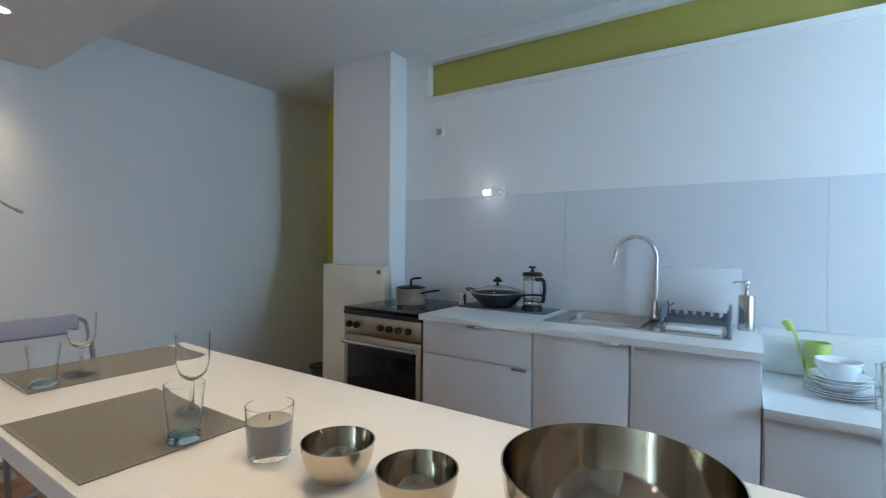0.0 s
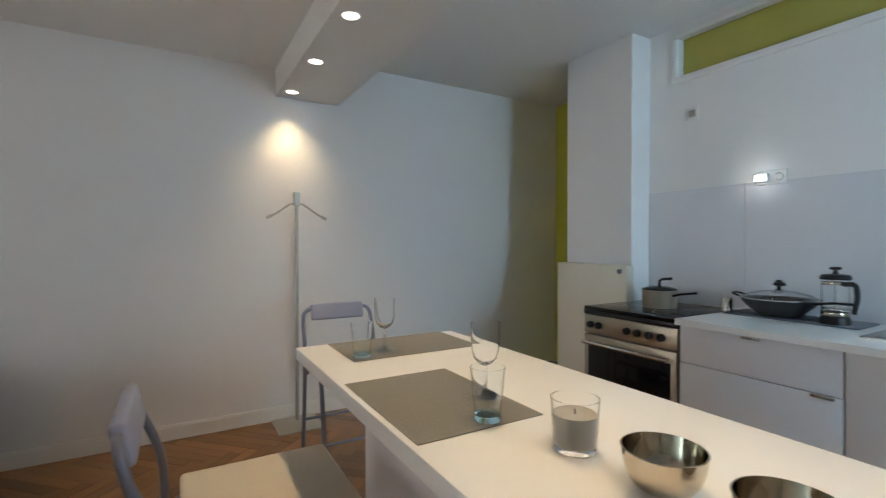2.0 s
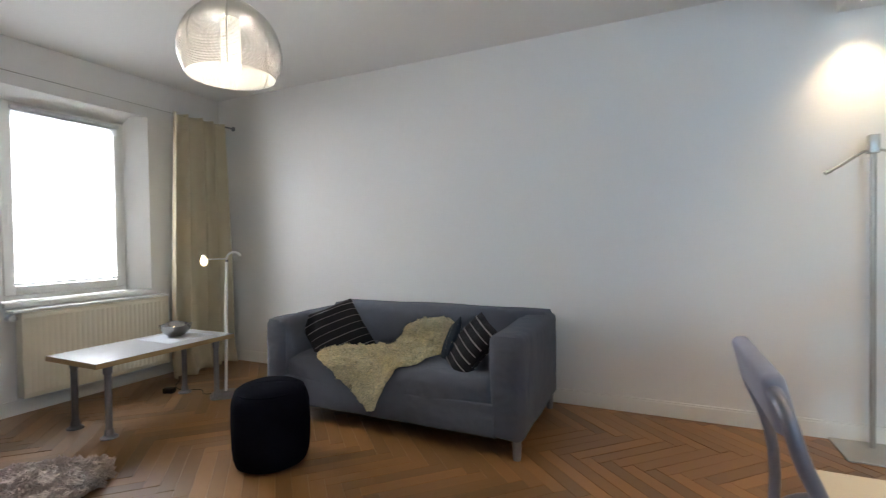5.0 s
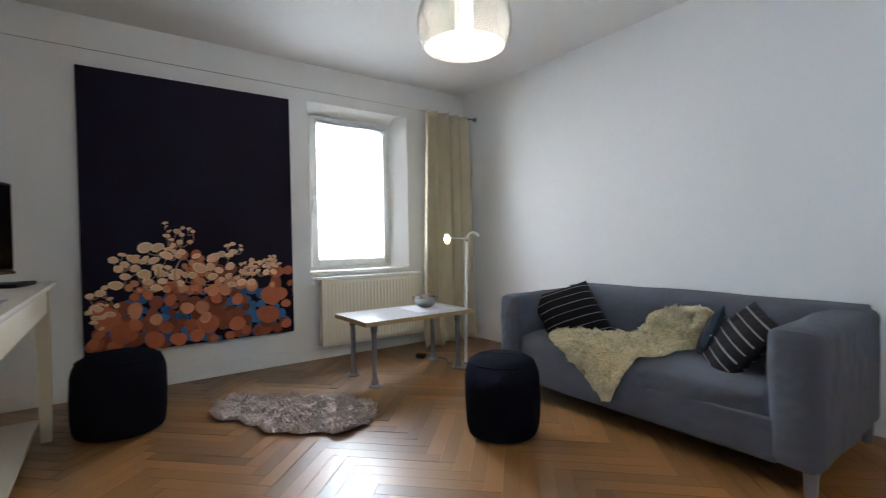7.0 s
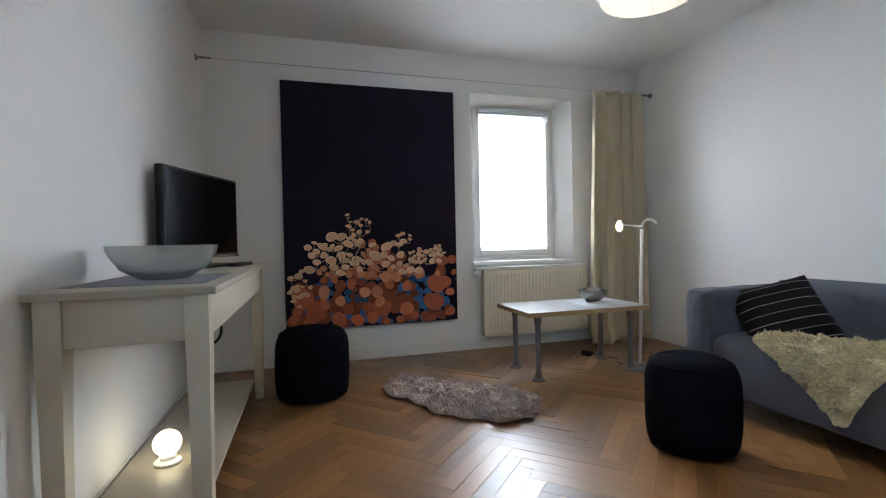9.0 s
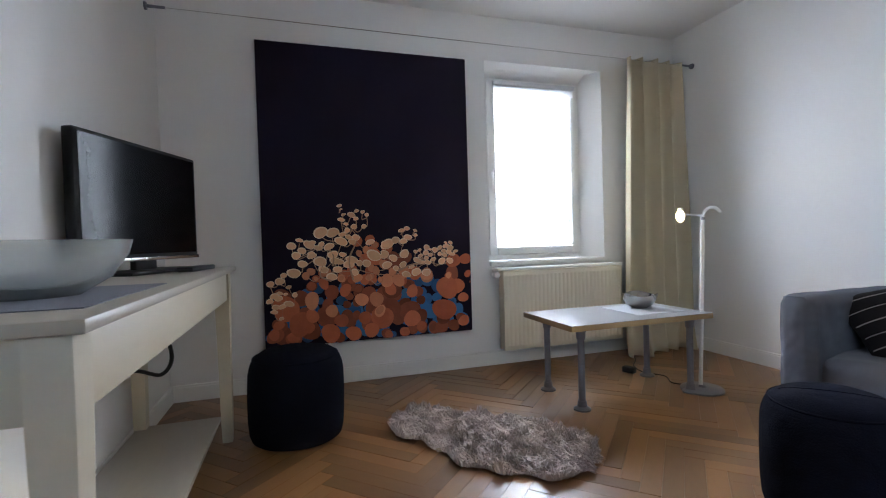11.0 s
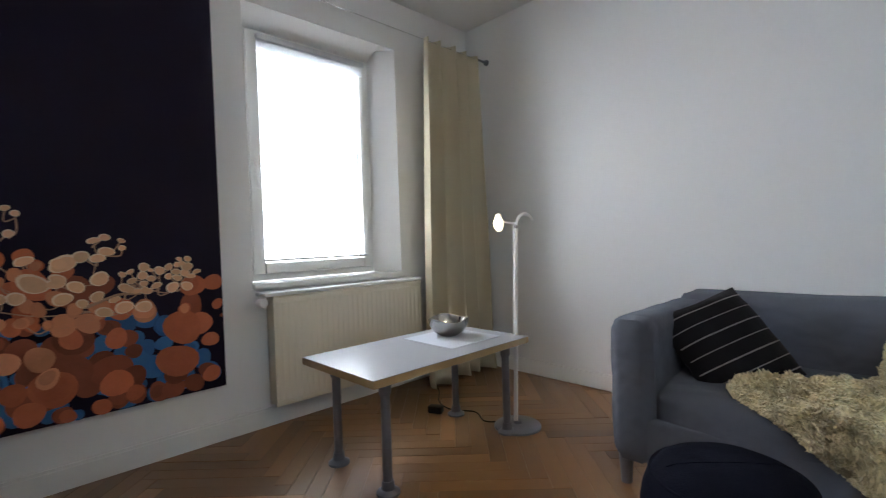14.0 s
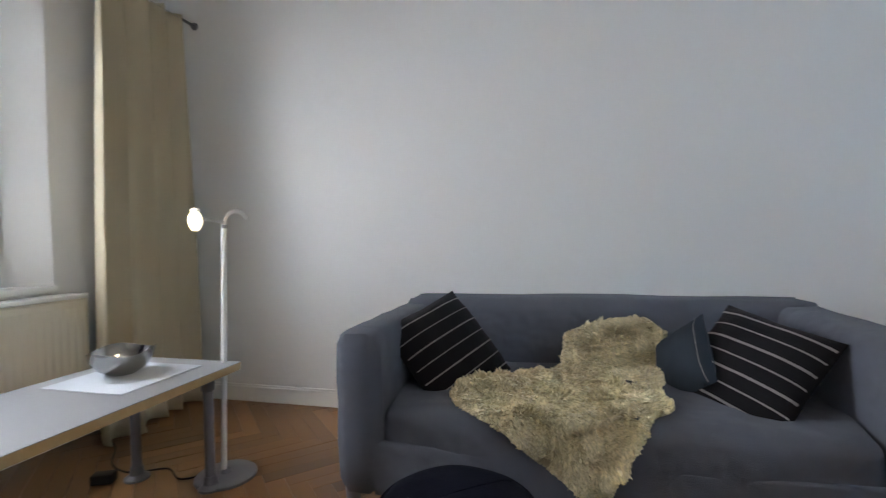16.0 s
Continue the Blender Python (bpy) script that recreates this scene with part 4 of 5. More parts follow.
for c in (("blue", 0.5, 0.94, 0.46, 0.05, 46, 0.045), ("blue", 0.76, 0.88, 0.16, 0.08, 60, 0.040), ("blue", 0.45, 0.85, 0.3, 0.05, 26, 0.026), ("blue", 0.10, 0.965, 0.09, 0.03, 8, 0.03),
          ("rust", 0.40, 0.855, 0.36, 0.06, 26, 0.034), ("rust", 0.5, 0.95, 0.46, 0.045, 16, 0.044), ("coral", 0.40, 0.80, 0.24, 0.035, 11, 0.024),
          ("coral", 0.5, 0.955, 0.47, 0.035, 15, 0.050), ("coral", 0.94, 0.80, 0.055, 0.08, 9, 0.036), ("coral", 0.11, 0.895, 0.08, 0.04, 4, 0.050),
          ("coral", 0.63, 0.87, 0.09, 0.05, 4, 0.048), ("coral", 0.84, 0.87, 0.05, 0.05, 2, 0.058), ("coral", 0.58, 0.725, 0.10, 0.035, 6, 0.038),
          ("peach", 0.36, 0.885, 0.22, 0.045, 6, 0.040), ("peach", 0.52, 0.87, 0.03, 0.02, 1, 0.050), ("peach", 0.40, 0.765, 0.26, 0.03, 9, 0.027),
          ("peach", 0.72, 0.79, 0.16, 0.03, 6, 0.030)):
    cluster(*c)
twigs = bmesh.new()
for stem in (((0.40, 0.79), (0.385, 0.72), (0.42, 0.66), (0.41, 0.625), (0.36, 0.605)), ((0.30, 0.79), (0.25, 0.77), (0.265, 0.725), (0.22, 0.72), (0.17, 0.745)),
             ((0.31, 0.74), (0.31, 0.70), (0.27, 0.675), (0.19, 0.685)), ((0.62, 0.765), (0.70, 0.745), (0.76, 0.745), (0.74, 0.715))):
    pts = smooth_path([(0.1975, PY + p * PW, PZ - q * PH) for p, q in stem], 6)
    tube(pts, [0.0085 - 0.0055 * k / len(pts) for k in range(len(pts))], 6, bm=twigs)
for c in (("cream", 0.41, 0.60, 0.085, 0.05, 15, 0.017), ("cream", 0.345, 0.545, 0.02, 0.012, 2, 0.012), ("cream", 0.17, 0.675, 0.075, 0.032, 7, 0.024),
          ("cream", 0.30, 0.69, 0.11, 0.07, 15, 0.026), ("peach", 0.47, 0.68, 0.07, 0.045, 7, 0.026), ("cream", 0.60, 0.69, 0.07, 0.05, 6, 0.031),
          ("cream", 0.81, 0.715, 0.11, 0.032, 24, 0.016), ("cream", 0.88, 0.69, 0.03, 0.025, 7, 0.013), ("cream", 0.68, 0.635, 0.05, 0.018, 5, 0.017),
          ("cream", 0.075, 0.82, 0.06, 0.06, 10, 0.018), ("peach", 0.45, 0.77, 0.28, 0.03, 9, 0.021), ("cream", 0.15, 0.74, 0.05, 0.02, 2, 0.035),
          ("cream", 0.52, 0.705, 0.07, 0.05, 6, 0.033), ("cream", 0.36, 0.75, 0.10, 0.03, 7, 0.027), ("cream", 0.70, 0.76, 0.11, 0.025, 8, 0.020), ("cream", 0.07, 0.87, 0.05, 0.05, 6, 0.015)):
    spots = cluster(*c)
    for q, (a, b, s) in enumerate(spots[1:]):
        near = min(spots[:q + 1], key=lambda p: (p[0] - a) ** 2 + (p[1] - b) ** 2 + (0.02 if p[1] < b else 0))
        root = (near[0], near[1] + 0.01)
        mid = (0.5 * (a + root[0]) + rng.uniform(-0.02, 0.02), 0.5 * b + 0.5 * root[1] + rng.uniform(0.0, 0.02))
        pts = [(0.1986, PY + p * PW, PZ - q * PH) for p, q in (root, mid, (a, b))]
        tube(smooth_path(pts, 5), 0.0026 * PW, 5, bm=twigs)
part("painted_twig", twigs, TWIG, pic, smooth=False)["kind"] = "stuff"
for k, bm in layers.items():
    part("painted_blossom", bm, PAINTS[k], pic, smooth=False)["kind"] = "stuff"

# curtain wire and curtain
cw = thing("curtain_wire", "thin steel curtain wire with wall brackets", "curtain wire", (0, 0, 0))
part("wire", tube([(0.36, YS + 0.02, 2.225), (0.36, YN - 0.02, 2.215)], 0.002, 6), STEEL, cw)
for y0, s, zz in ((YS, 1, 2.225), (YN, -1, 2.215)):
    part("bracket", tube([(0.36, y0 + s * 0.001, zz), (0.36, y0 + s * 0.012, zz), (0.36, y0 + s * 0.013, zz), (0.36, y0 + s * 0.10, zz)], [0.022, 0.020, 0.009, 0.007], 12), GREYMETAL, cw)
bm = bmesh.new()
NU, NV = 110, 40
grid = []
for j in range(NV + 1):
    f = j / NV
    row = []
    for i in range(NU + 1):
        s = i / NU
        y0, y1 = 3.03 - 0.07 * f ** 1.5, 3.555 + 0.03 * f
        ph = s * 2 * math.pi * 4.4 + 0.9 * math.sin(4 * s + 2.4 * f) + 0.5 * math.sin(9 * s)
        amp = 0.036 + 0.022 * f + 0.010 * math.sin(5 * s + 3 * f)
        x = 0.345 + amp * math.sin(ph) + 0.006 * math.sin(2.3 * ph + 3 * f)
        y = y0 + (y1 - y0) * s + 0.022 * math.cos(ph) * (1 - 0.3 * f) - 0.05 * max(0.0, f - 0.9) * math.sin(11 * s) * 10 * 0.4
        x += 0.06 * max(0.0, f - 0.93) * 14 * (0.5 + 0.5 * math.sin(6 * s))
        zz = 2.235 - f * (2.228 + 0.006 * math.sin(7 * s))
        row.append(bm.verts.new((x, y, zz)))
    grid.append(row)
for j in range(NV):
    for i in range(NU):
        bm.faces.new((grid[j][i], grid[j][i + 1], grid[j + 1][i + 1], grid[j + 1][i]))
cu = single("curtain", bm, CURTAIN, "floor-length beige linen curtain drawn aside", "curtain")
so2 = cu.modifiers.new("thickness", "SOLIDIFY")
so2.thickness = 0.004

# coffee table
ct = thing("coffee_table", "low table with a grey top and tube legs", "table", (0, 0, 0))
part("tabletop", box(0.69, 1.96, 0.427, 1.21, 2.88, 0.455), BIRCH, ct)
part("top_surface", box(0.691, 1.961, 0.455, 1.209, 2.879, 0.457), SILVERED, ct, "silver grey laminate surface")
for lx in (0.80, 1.145):
    for ly in (2.055, 2.775):
        lg = part("leg", lathe([(0.0, 0.02), (0.018, 0.02), (0.018, 0.40)], 20, at=(lx, ly, 0)), GREYMETAL, ct)
        part("foot", lathe([(0, 0), (0.045, 0), (0.045, 0.008), (0.026, 0.020), (0.022, 0.05), (0.0195, 0.052)], 24, at=(lx, ly, 0)), GREYMETAL, lg)
        part("collar", lathe([(0.0185, 0.37), (0.023, 0.375), (0.025, 0.41), (0.038, 0.426), (0, 0.4265)], 24, at=(lx, ly, 0)), GREYMETAL, lg)
single("table_mat", box(0.765, 2.46, 0.4575, 1.10, 2.80, 0.4595), RUNNER, "white woven mat on the coffee table", "mat")
bw = bmesh.new()
lathe([(0, 0), (0.043, 0), (0.048, 0.003), (0.076, 0.022), (0.098, 0.054), (0.107, 0.086), (0.1052, 0.0865), (0.096, 0.055), (0.074, 0.024), (0.044, 0.005), (0, 0.003)], 48, bm=bw)
for v in bw.verts:
    a = math.atan2(v.co.y, v.co.x)
    v.co.z += 0.008 * math.sin(3 * a) * (v.co.z / 0.085) ** 2
single("wavy_bowl", bw, PEWTER, "steel bowl with a wavy rim on a white mat", "bowl", at=(0.885, 2.655, 0.460))

# floor lamp
fl = thing("floor_lamp", "slim white reading floor lamp, lit", "floor lamp", (1.142, 2.862, 0))
part("base", lathe([(0, 0), (0.115, 0), (0.115, 0.010), (0.108, 0.016), (0.02, 0.019), (0.016, 0.03), (0, 0.03)], 40), GREYMETAL, fl, "grey round base")
part("stem", tube([(-0.01, 0.0, 0.02), (0.018, 0.008, 0.985)], 0.0108, 10), LAMPWHITE, fl)
part("joint", tube([(0.018, 0.008, 0.98), (0.019, 0.008, 1.0)], 0.010, 8), GREYMETAL, fl)
part("handle", tube([(0.019, 0.008, 0.995)] + [(0.019 + 0.03 * (k / 10), 0.058 - 0.05 * math.cos(math.pi * k / 10), 1.01 + 0.045 * math.sin(math.pi * k / 10)) for k in range(10)], 0.009, 8, flat=0.6), LAMPWHITE, fl)
part("arm", tube([(0.019, 0.008, 1.008), (0.114, -0.225, 1.012)], 0.005, 8), LAMPWHITE, fl)
part("shade", lathe([(0.006, 0.046), (0.013, 0.042), (0.015, 0.033), (0.013, 0.033), (0.011, 0.040), (0, 0.044)], 20, at=(0.129, -0.262, 1.0)), LAMPWHITE, fl)
part("bulb", lathe([(0, -0.034), (0.011, -0.030), (0.019, -0.016), (0.022, 0.0), (0.019, 0.016), (0.011, 0.029), (0, 0.033)], 24, at=(0.129, -0.262, 1.002)), READ, fl)
single("power_cable", tube(smooth_path([(1.06, 2.86, 0.004), (0.98, 2.80, 0.004), (0.86, 2.86, 0.004), (0.74, 2.80, 0.004), (0.60, 2.84, 0.004), (0.45, 2.98, 0.004), (0.27, 3.06, 0.02)]), 0.0035, 6), BLACK, "black lamp cable lying on the parquet", "cable")
single("power_adapter", box(-0.04, -0.025, 0, 0.04, 0.025, 0.04, 0.008), BLACK, "black power adapter on the parquet by the table leg", "adapter", at=(0.70, 2.72, 0), turn=25)

# poufs


def pouf(at, r, h, turn, label):
    p = thing("pouf", label, "pouf", at, turn, "navy poufs")
    bm = lathe([(0, 0.0), (r - 0.035, 0.0), (r - 0.012, 0.010), (r * 0.99, 0.04), (r * 1.02, h * 0.25), (r * 1.03, h * 0.5), (r * 1.015, h * 0.75), (r * 0.985, h - 0.07),
                (r - 0.012, h - 0.045), (r - 0.026, h - 0.024), (r - 0.048, h - 0.009), (r * 0.6, h), (r * 0.3, h + 0.004), (0, h + 0.005)], 48)
    for v in bm.verts:
        a = math.atan2(v.co.y, v.co.x)
        q = 1 + 0.012 * math.sin(3 * a + 9 * v.co.z) + 0.008 * math.sin(7 * a)
        v.co.x, v.co.y = v.co.x * q, v.co.y * q
    part("body", bm, NAVY, p)
    part("piping", tube(arc((0, 0, h - 0.030), r - 0.0215, 0, 352, 44, "xy"), 0.004, 6, closed=True), NAVY, p)
    part("top_seam", tube([(-r + 0.05, 0, h - 0.007), (-r * 0.6, 0, h), (-r * 0.3, 0, h + 0.004), (0, 0, h + 0.005), (r * 0.3, 0, h + 0.004), (r * 0.6, 0, h), (r - 0.05, 0, h - 0.007)], 0.0022, 6), NAVY, p)


pouf((2.22, 2.235, 0), 0.188, 0.40, 40, "navy felt cylinder pouf in front of the sofa")
pouf((0.915, 0.63, 0), 0.215, 0.415, 10, "navy felt cylinder pouf in front of the painting")


# sofa
def cushioned(x0, y0, z0, x1, y1, z1, r, bulge=0.01, cuts=3, crease=0.012):
    """A padded block with rounded edges, slightly swollen faces and soft creases."""
    bm = box(x0, y0, z0, x1, y1, z1, r, seg=4)
    bmesh.ops.subdivide_edges(bm, edges=[e for e in bm.edges if e.calc_length() > 0.12], cuts=cuts, use_grid_fill=True)
    c = Vector(((x0 + x1) / 2, (y0 + y1) / 2, (z0 + z1) / 2))
    hx, hy, hz = (x1 - x0) / 2, (y1 - y0) / 2, (z1 - z0) / 2
    for v in bm.verts:
        d = v.co - c
        u = Vector((d.x / hx, d.y / hy, d.z / hz))
        m = max(abs(u.x), abs(u.y), abs(u.z))
        n = Vector([(1 if q > 0 else -1) if abs(q) > m - 0.02 else 0 for q in u])
        w = 1.0
        for q in u:
            if abs(q) < m - 0.02:
                w *= 1 - q * q
        v.co += n * (bulge * w + 0.006 * noise.noise(v.co * 7) + crease * (abs(noise.noise(Vector((v.co.x * 5, v.co.y * 5, v.co.z * 2.2)))) - 0.2))
    return bm


sf = thing("sofa", "grey cotton two-seat sofa with straight arms", "sofa", (0, 0, 0))
part("backrest", cushioned(1.735, 3.33, 0.12, 3.415, 3.56, 0.655, 0.055, 0.012, 9), SOFA, sf)
part("seat", cushioned(1.86, 2.71, 0.12, 3.255, 3.37, 0.385, 0.05, 0.014, 11, 0.022), SOFA, sf)
part("armrest", cushioned(1.715, 2.69, 0.10, 1.868, 3.545, 0.625, 0.04, 0.008, 6), SOFA, sf)
part("armrest", cushioned(3.25, 2.69, 0.10, 3.43, 3.545, 0.635, 0.04, 0.008, 6), SOFA, sf)
part("skirt", cushioned(1.84, 2.697, 0.10, 3.28, 2.725, 0.27, 0.012, 0.004, 9, 0.010), SOFA, sf)
for lx in (1.755, 3.385):
    for ly in (2.725, 3.51):
        part("leg", lathe([(0, 0), (0.020, 0), (0.026, 0.11), (0, 0.11)], 16, at=(lx, ly, 0)), GREYMETAL, sf)


# cushions
def cushion(label, m, size, stripes, cloth, name="cushion", band=1.0):
    c = thing(name, label, "cushion", group="cushions on the sofa")
    c.matrix_basis = m
    n = 22

    def surf(u, v, side, lift=0.0):
        e = max(0.0, 1 - abs(u) ** 2.6) ** 0.55 * max(0.0, 1 - abs(v) ** 2.6) ** 0.55
        pull = 1 - 0.07 * (1 - abs(u * v)) * (abs(u) ** 4 + abs(v) ** 4) * 0.6
        h = size * 0.17 * e + 0.004 * noise.noise(Vector((u * 3, v * 3, side)))
        return Vector((u * size / 2 * pull, v * size / 2 * pull, side * (max(h, 0.0) + lift) + 0.0))

    bm = bmesh.new()
    for side in (1, -1):
        g = [[bm.verts.new(surf(-1 + 2 * i / n, -1 + 2 * j / n, side)) for i in range(n + 1)] for j in range(n + 1)]
        for j in range(n):
            for i in range(n):
                bm.faces.new((g[j][i], g[j][i + 1], g[j + 1][i + 1], g[j + 1][i]))
    bmesh.ops.remove_doubles(bm, verts=bm.verts, dist=0.0006)
    part("cover", bm, cloth, c)
    for k in range(stripes):
        u0 = -0.8 + 1.6 * k / (stripes - 1)
        w = (0.009 if k % 2 else 0.013) * band
        for side in (1, -1):
            bm = bmesh.new()
            rows = []
            for j in range(31):
                v = -0.97 + 1.94 * j / 30
                rows.append([bm.verts.new(surf(u0 + d, v, side, 0.0022)) for d in (-w, 0, w)])
            for a, b in zip(rows, rows[1:]):
                for q in range(2):
                    bm.faces.new((a[q], a[q + 1], b[q + 1], b[q]))
            part("stripe", bm, STRIPE, c)
    return c


def leaning(x, y, zc, normal_to, spin):
    """A pose whose local z looks along normal_to, spun about it."""
    q = Vector(normal_to).to_track_quat("Z", "Y").to_matrix().to_4x4()
    return Matrix.Translation((x, y, zc)) @ q @ pose(0, 0, 0, 0, 0, spin)


cushion("black cushion with thin pale stripes, against the armrest", leaning(2.02, 3.05, 0.49, (0.62, -0.52, 0.58), 108), 0.415, 7, CUSHION)
cushion("black cushion with pale stripes, leaning on the armrest", leaning(3.03, 2.99, 0.49, (-0.55, -0.55, 0.62), 76), 0.375, 7, CUSHION, band=1.7)
cushion("plain blue-grey cushion behind the fleece", leaning(2.86, 3.10, 0.475, (-0.88, -0.32, 0.35), 40), 0.26, 2, TEAL)


# fleeces
def tufts(bm, spots, length, width, rng2):
    """Tapered curly locks standing on the given (place, normal, comb) spots."""
    for p, n, comb in spots:
        swirl = noise.noise_vector(p * 15)
        n = (n + Vector((rng2.uniform(-0.18, 0.18), rng2.uniform(-0.18, 0.18), rng2.uniform(-0.1, 0.1))) + comb + swirl * min(1.0, 0.25 + comb.length)).normalized()
        side = n.cross(Vector((rng2.uniform(-1, 1), rng2.uniform(-1, 1), 0.3))).normalized()
        oth = n.cross(side)
        l, w = length * rng2.uniform(0.6, 1.2) * (0.8 + 1.4 * noise.noise(p * 17)), width * rng2.uniform(0.7, 1.3)
        bend = (side * rng2.uniform(-0.3, 0.3) + comb * 0.4) * l
        a = [bm.verts.new(p + (side * math.cos(k * 2.094) + oth * math.sin(k * 2.094)) * w) for k in range(3)]
        b = [bm.verts.new(p + n * l * 0.55 + bend * 0.35 + (side * math.cos(k * 2.094) + oth * math.sin(k * 2.094)) * w * 0.85) for k in range(3)]
        cell = Vector((round(p.x / 0.024) * 0.024, round(p.y / 0.024) * 0.024, p.z))
        cell += noise.noise_vector(cell * 60) * 0.012
        cell.z = p.z + (p.z - cell.z)
        top = p + n * l + bend
        tip = bm.verts.new(top.lerp(cell + n * l * 1.05, 0.45))
        for k in range(3):
            j = (k + 1) % 3
            bm.faces.new((a[k], a[j], b[j], b[k]))
            bm.faces.new((b[k], b[j], tip))


def fleece(name, label, place, hide_at, material, nu, nv, length, width, seed, comb):
    """A sheepskin: hide sheet with locks. place(u, v) gives the spot."""
    rng2 = random.Random(seed)
    f = thing(name, label, "sheepskin", (0, 0, 0))
    bm = bmesh.new()
    gu, gv = 20, 34
    g = [[bm.verts.new(place(-1 + 2 * i / gu, j / gv)) for i in range(gu + 1)] for j in range(gv + 1)]
    for j in range(gv):
        for i in range(gu):
            bm.faces.new((g[j][i], g[j][i + 1], g[j + 1][i + 1], g[j + 1][i]))
    part("hide", bm, HIDE, f)
    bm = bmesh.new()
    spots = []
    for j in range(nv):
        for i in range(nu):
            u = -1 + 2 * (i + rng2.random()) / nu
            v = (j + rng2.random()) / nv
            p = place(u, v)
            du, dv = place(min(u + 0.02, 1), v) - place(u - 0.02, v), place(u, min(v + 0.01, 1)) - place(u, max(v - 0.01, 0))
            n = du.cross(dv)
            if n.length < 1e-9:
                continue
            n.normalize()
            if n.dot(Vector(hide_at)) < 0:
                n = -n
            calm = 0.7 * min(1.0, (1.02 - abs(u)) / 0.15)
            spots.append((p, n, Vector(comb) * calm))
    tufts(bm, spots, length, width, rng2)
    w = part("wool", bm, material, f, smooth=True)
    w["kind"] = "stuff"
    return f


def sofa_fleece(u, v):
    prof = [(3.35, 0.655, 2.79, 0.05), (3.335, 0.585, 2.75, 0.20), (3.24, 0.455, 2.74, 0.24), (3.14, 0.442, 2.62, 0.33), (3.00, 0.444, 2.53, 0.44), (2.87, 0.442, 2.55, 0.40),
            (2.785, 0.425, 2.58, 0.33), (2.757, 0.36, 2.60, 0.24), (2.750, 0.26, 2.61, 0.13), (2.748, 0.17, 2.61, 0.03)]
    s = v * (len(prof) - 1)
    k = min(int(s), len(prof) - 2)
    t = s - k
    y, zz, cx, hw = (a + (b - a) * t for a, b in zip(prof[k], prof[k + 1]))
    y, zz, cx, hw = y - 0.072, zz * 0.905 - 0.004, 1.715 + (cx - 1.70) * 0.945 - 0.03, hw * 0.96
    hw *= 1.06 + 0.08 * math.sin(9 * v + 1) + 0.06 * math.sin(23 * v + (2 if u > 0 else 0))
    if u > 0:
        hw *= 0.78 - 0.16 * min(1.0, max(0.0, v - 0.3) / 0.3) - 0.25 * min(1.0, max(0.0, v - 0.55) / 0.25)
    return Vector((cx + u * hw, y + 0.012 * math.sin(8 * u * hw + 3 * v), zz + 0.006 + 0.026 * max(0.0, noise.noise(Vector((u * 3.2, v * 7, 1.3))))))


fleece("sofa_sheepskin", "olive cream sheepskin thrown over the sofa seat", sofa_fleece, (0, -0.6, 0.8), FUR, 112, 215, 0.031, 0.0066, 5, (0.3, -1.1, -0.5))


def floor_fleece(u, v):
    ca, sa = math.cos(radians(40)), math.sin(radians(40))
    s = -1 + 2 * v
    hw = 0.29 * max(0.0, 1 - abs(s) ** 4.5) ** 0.5 * (0.84 + 0.22 * s + 0.10 * math.sin(6 * s + 0.8) + 0.05 * math.sin(17 * s))
    a, b = s * 0.49, u * hw
    return Vector((1.27 + a * ca - b * sa, 1.44 + a * sa + b * ca, 0.008 + 0.012 * (1 - u * u)))


fleece("floor_sheepskin", "grey-brown sheepskin rug on the parquet", floor_fleece, (0, 0, 1), FURGREY, 96, 170, 0.034, 0.0066, 8, (0.9, -0.6, -0.2))

# console table, tv, bowl, globe lamp
cs = thing("console_table", "cream painted console table with a low shelf", "console table", (0, 0, 0))
X0, X1, Y0, Y1 = 0.82, 2.45, -0.085, 0.37
part("tabletop", box(X0, Y0, 0.795, X1, Y1, 0.818, 0.005), CREAMTOP, cs)
part("apron", box(X0 + 0.06, Y1 - 0.055, 0.665, X1 - 0.06, Y1 - 0.033, 0.794, 0.002), CREAM, cs)
part("apron", box(X0 + 0.06, Y0 + 0.03, 0.665, X1 - 0.06, Y0 + 0.05, 0.794, 0.002), CREAM, cs)
for ax in (X0 + 0.03, X1 - 0.05):
    part("apron", box(ax, Y0 + 0.065, 0.665, ax + 0.02, Y1 - 0.075, 0.794, 0.002), CREAM, cs)
for lx in (X0 + 0.05, X1 - 0.05):
    for ly in (Y0 + 0.05, Y1 - 0.055):
        bm = bmesh.new()
        rows = []
        for zz, hw in ((0, 0.021), (0.10, 0.024), (0.45, 0.027), (0.66, 0.031), (0.794, 0.031)):
            rows.append([bm.verts.new((lx + sx * hw, ly + sy * hw, zz)) for sx, sy in ((-1, -1), (1, -1), (1, 1), (-1, 1))])
        for a, b in zip(rows, rows[1:]):
            for k in range(4):
                bm.faces.new((a[k], a[(k + 1) % 4], b[(k + 1) % 4], b[k]))
        bm.faces.new(rows[0])
        bm.faces.new(rows[-1])
        part("leg", bm, CREAM, cs, smooth=False)
part("shelf", box(X0 + 0.03, Y0 + 0.03, 0.093, X1 - 0.03, Y1 - 0.085, 0.113, 0.003), CREAMTOP, cs)
tv = thing("television", "black flat-screen television, switched off", "television", (1.145, 0.10, 0.819), -20)
part("housing", box(-0.335, -0.045, 0.055, 0.335, -0.004, 0.50, 0.008), BLACK, tv)
part("screen", box(-0.318, -0.0045, 0.075, 0.318, -0.001, 0.485), SCREEN, tv)
part("bezel_strip", box(-0.335, -0.003, 0.048, 0.335, 0.001, 0.062, 0.001), STEEL, tv)
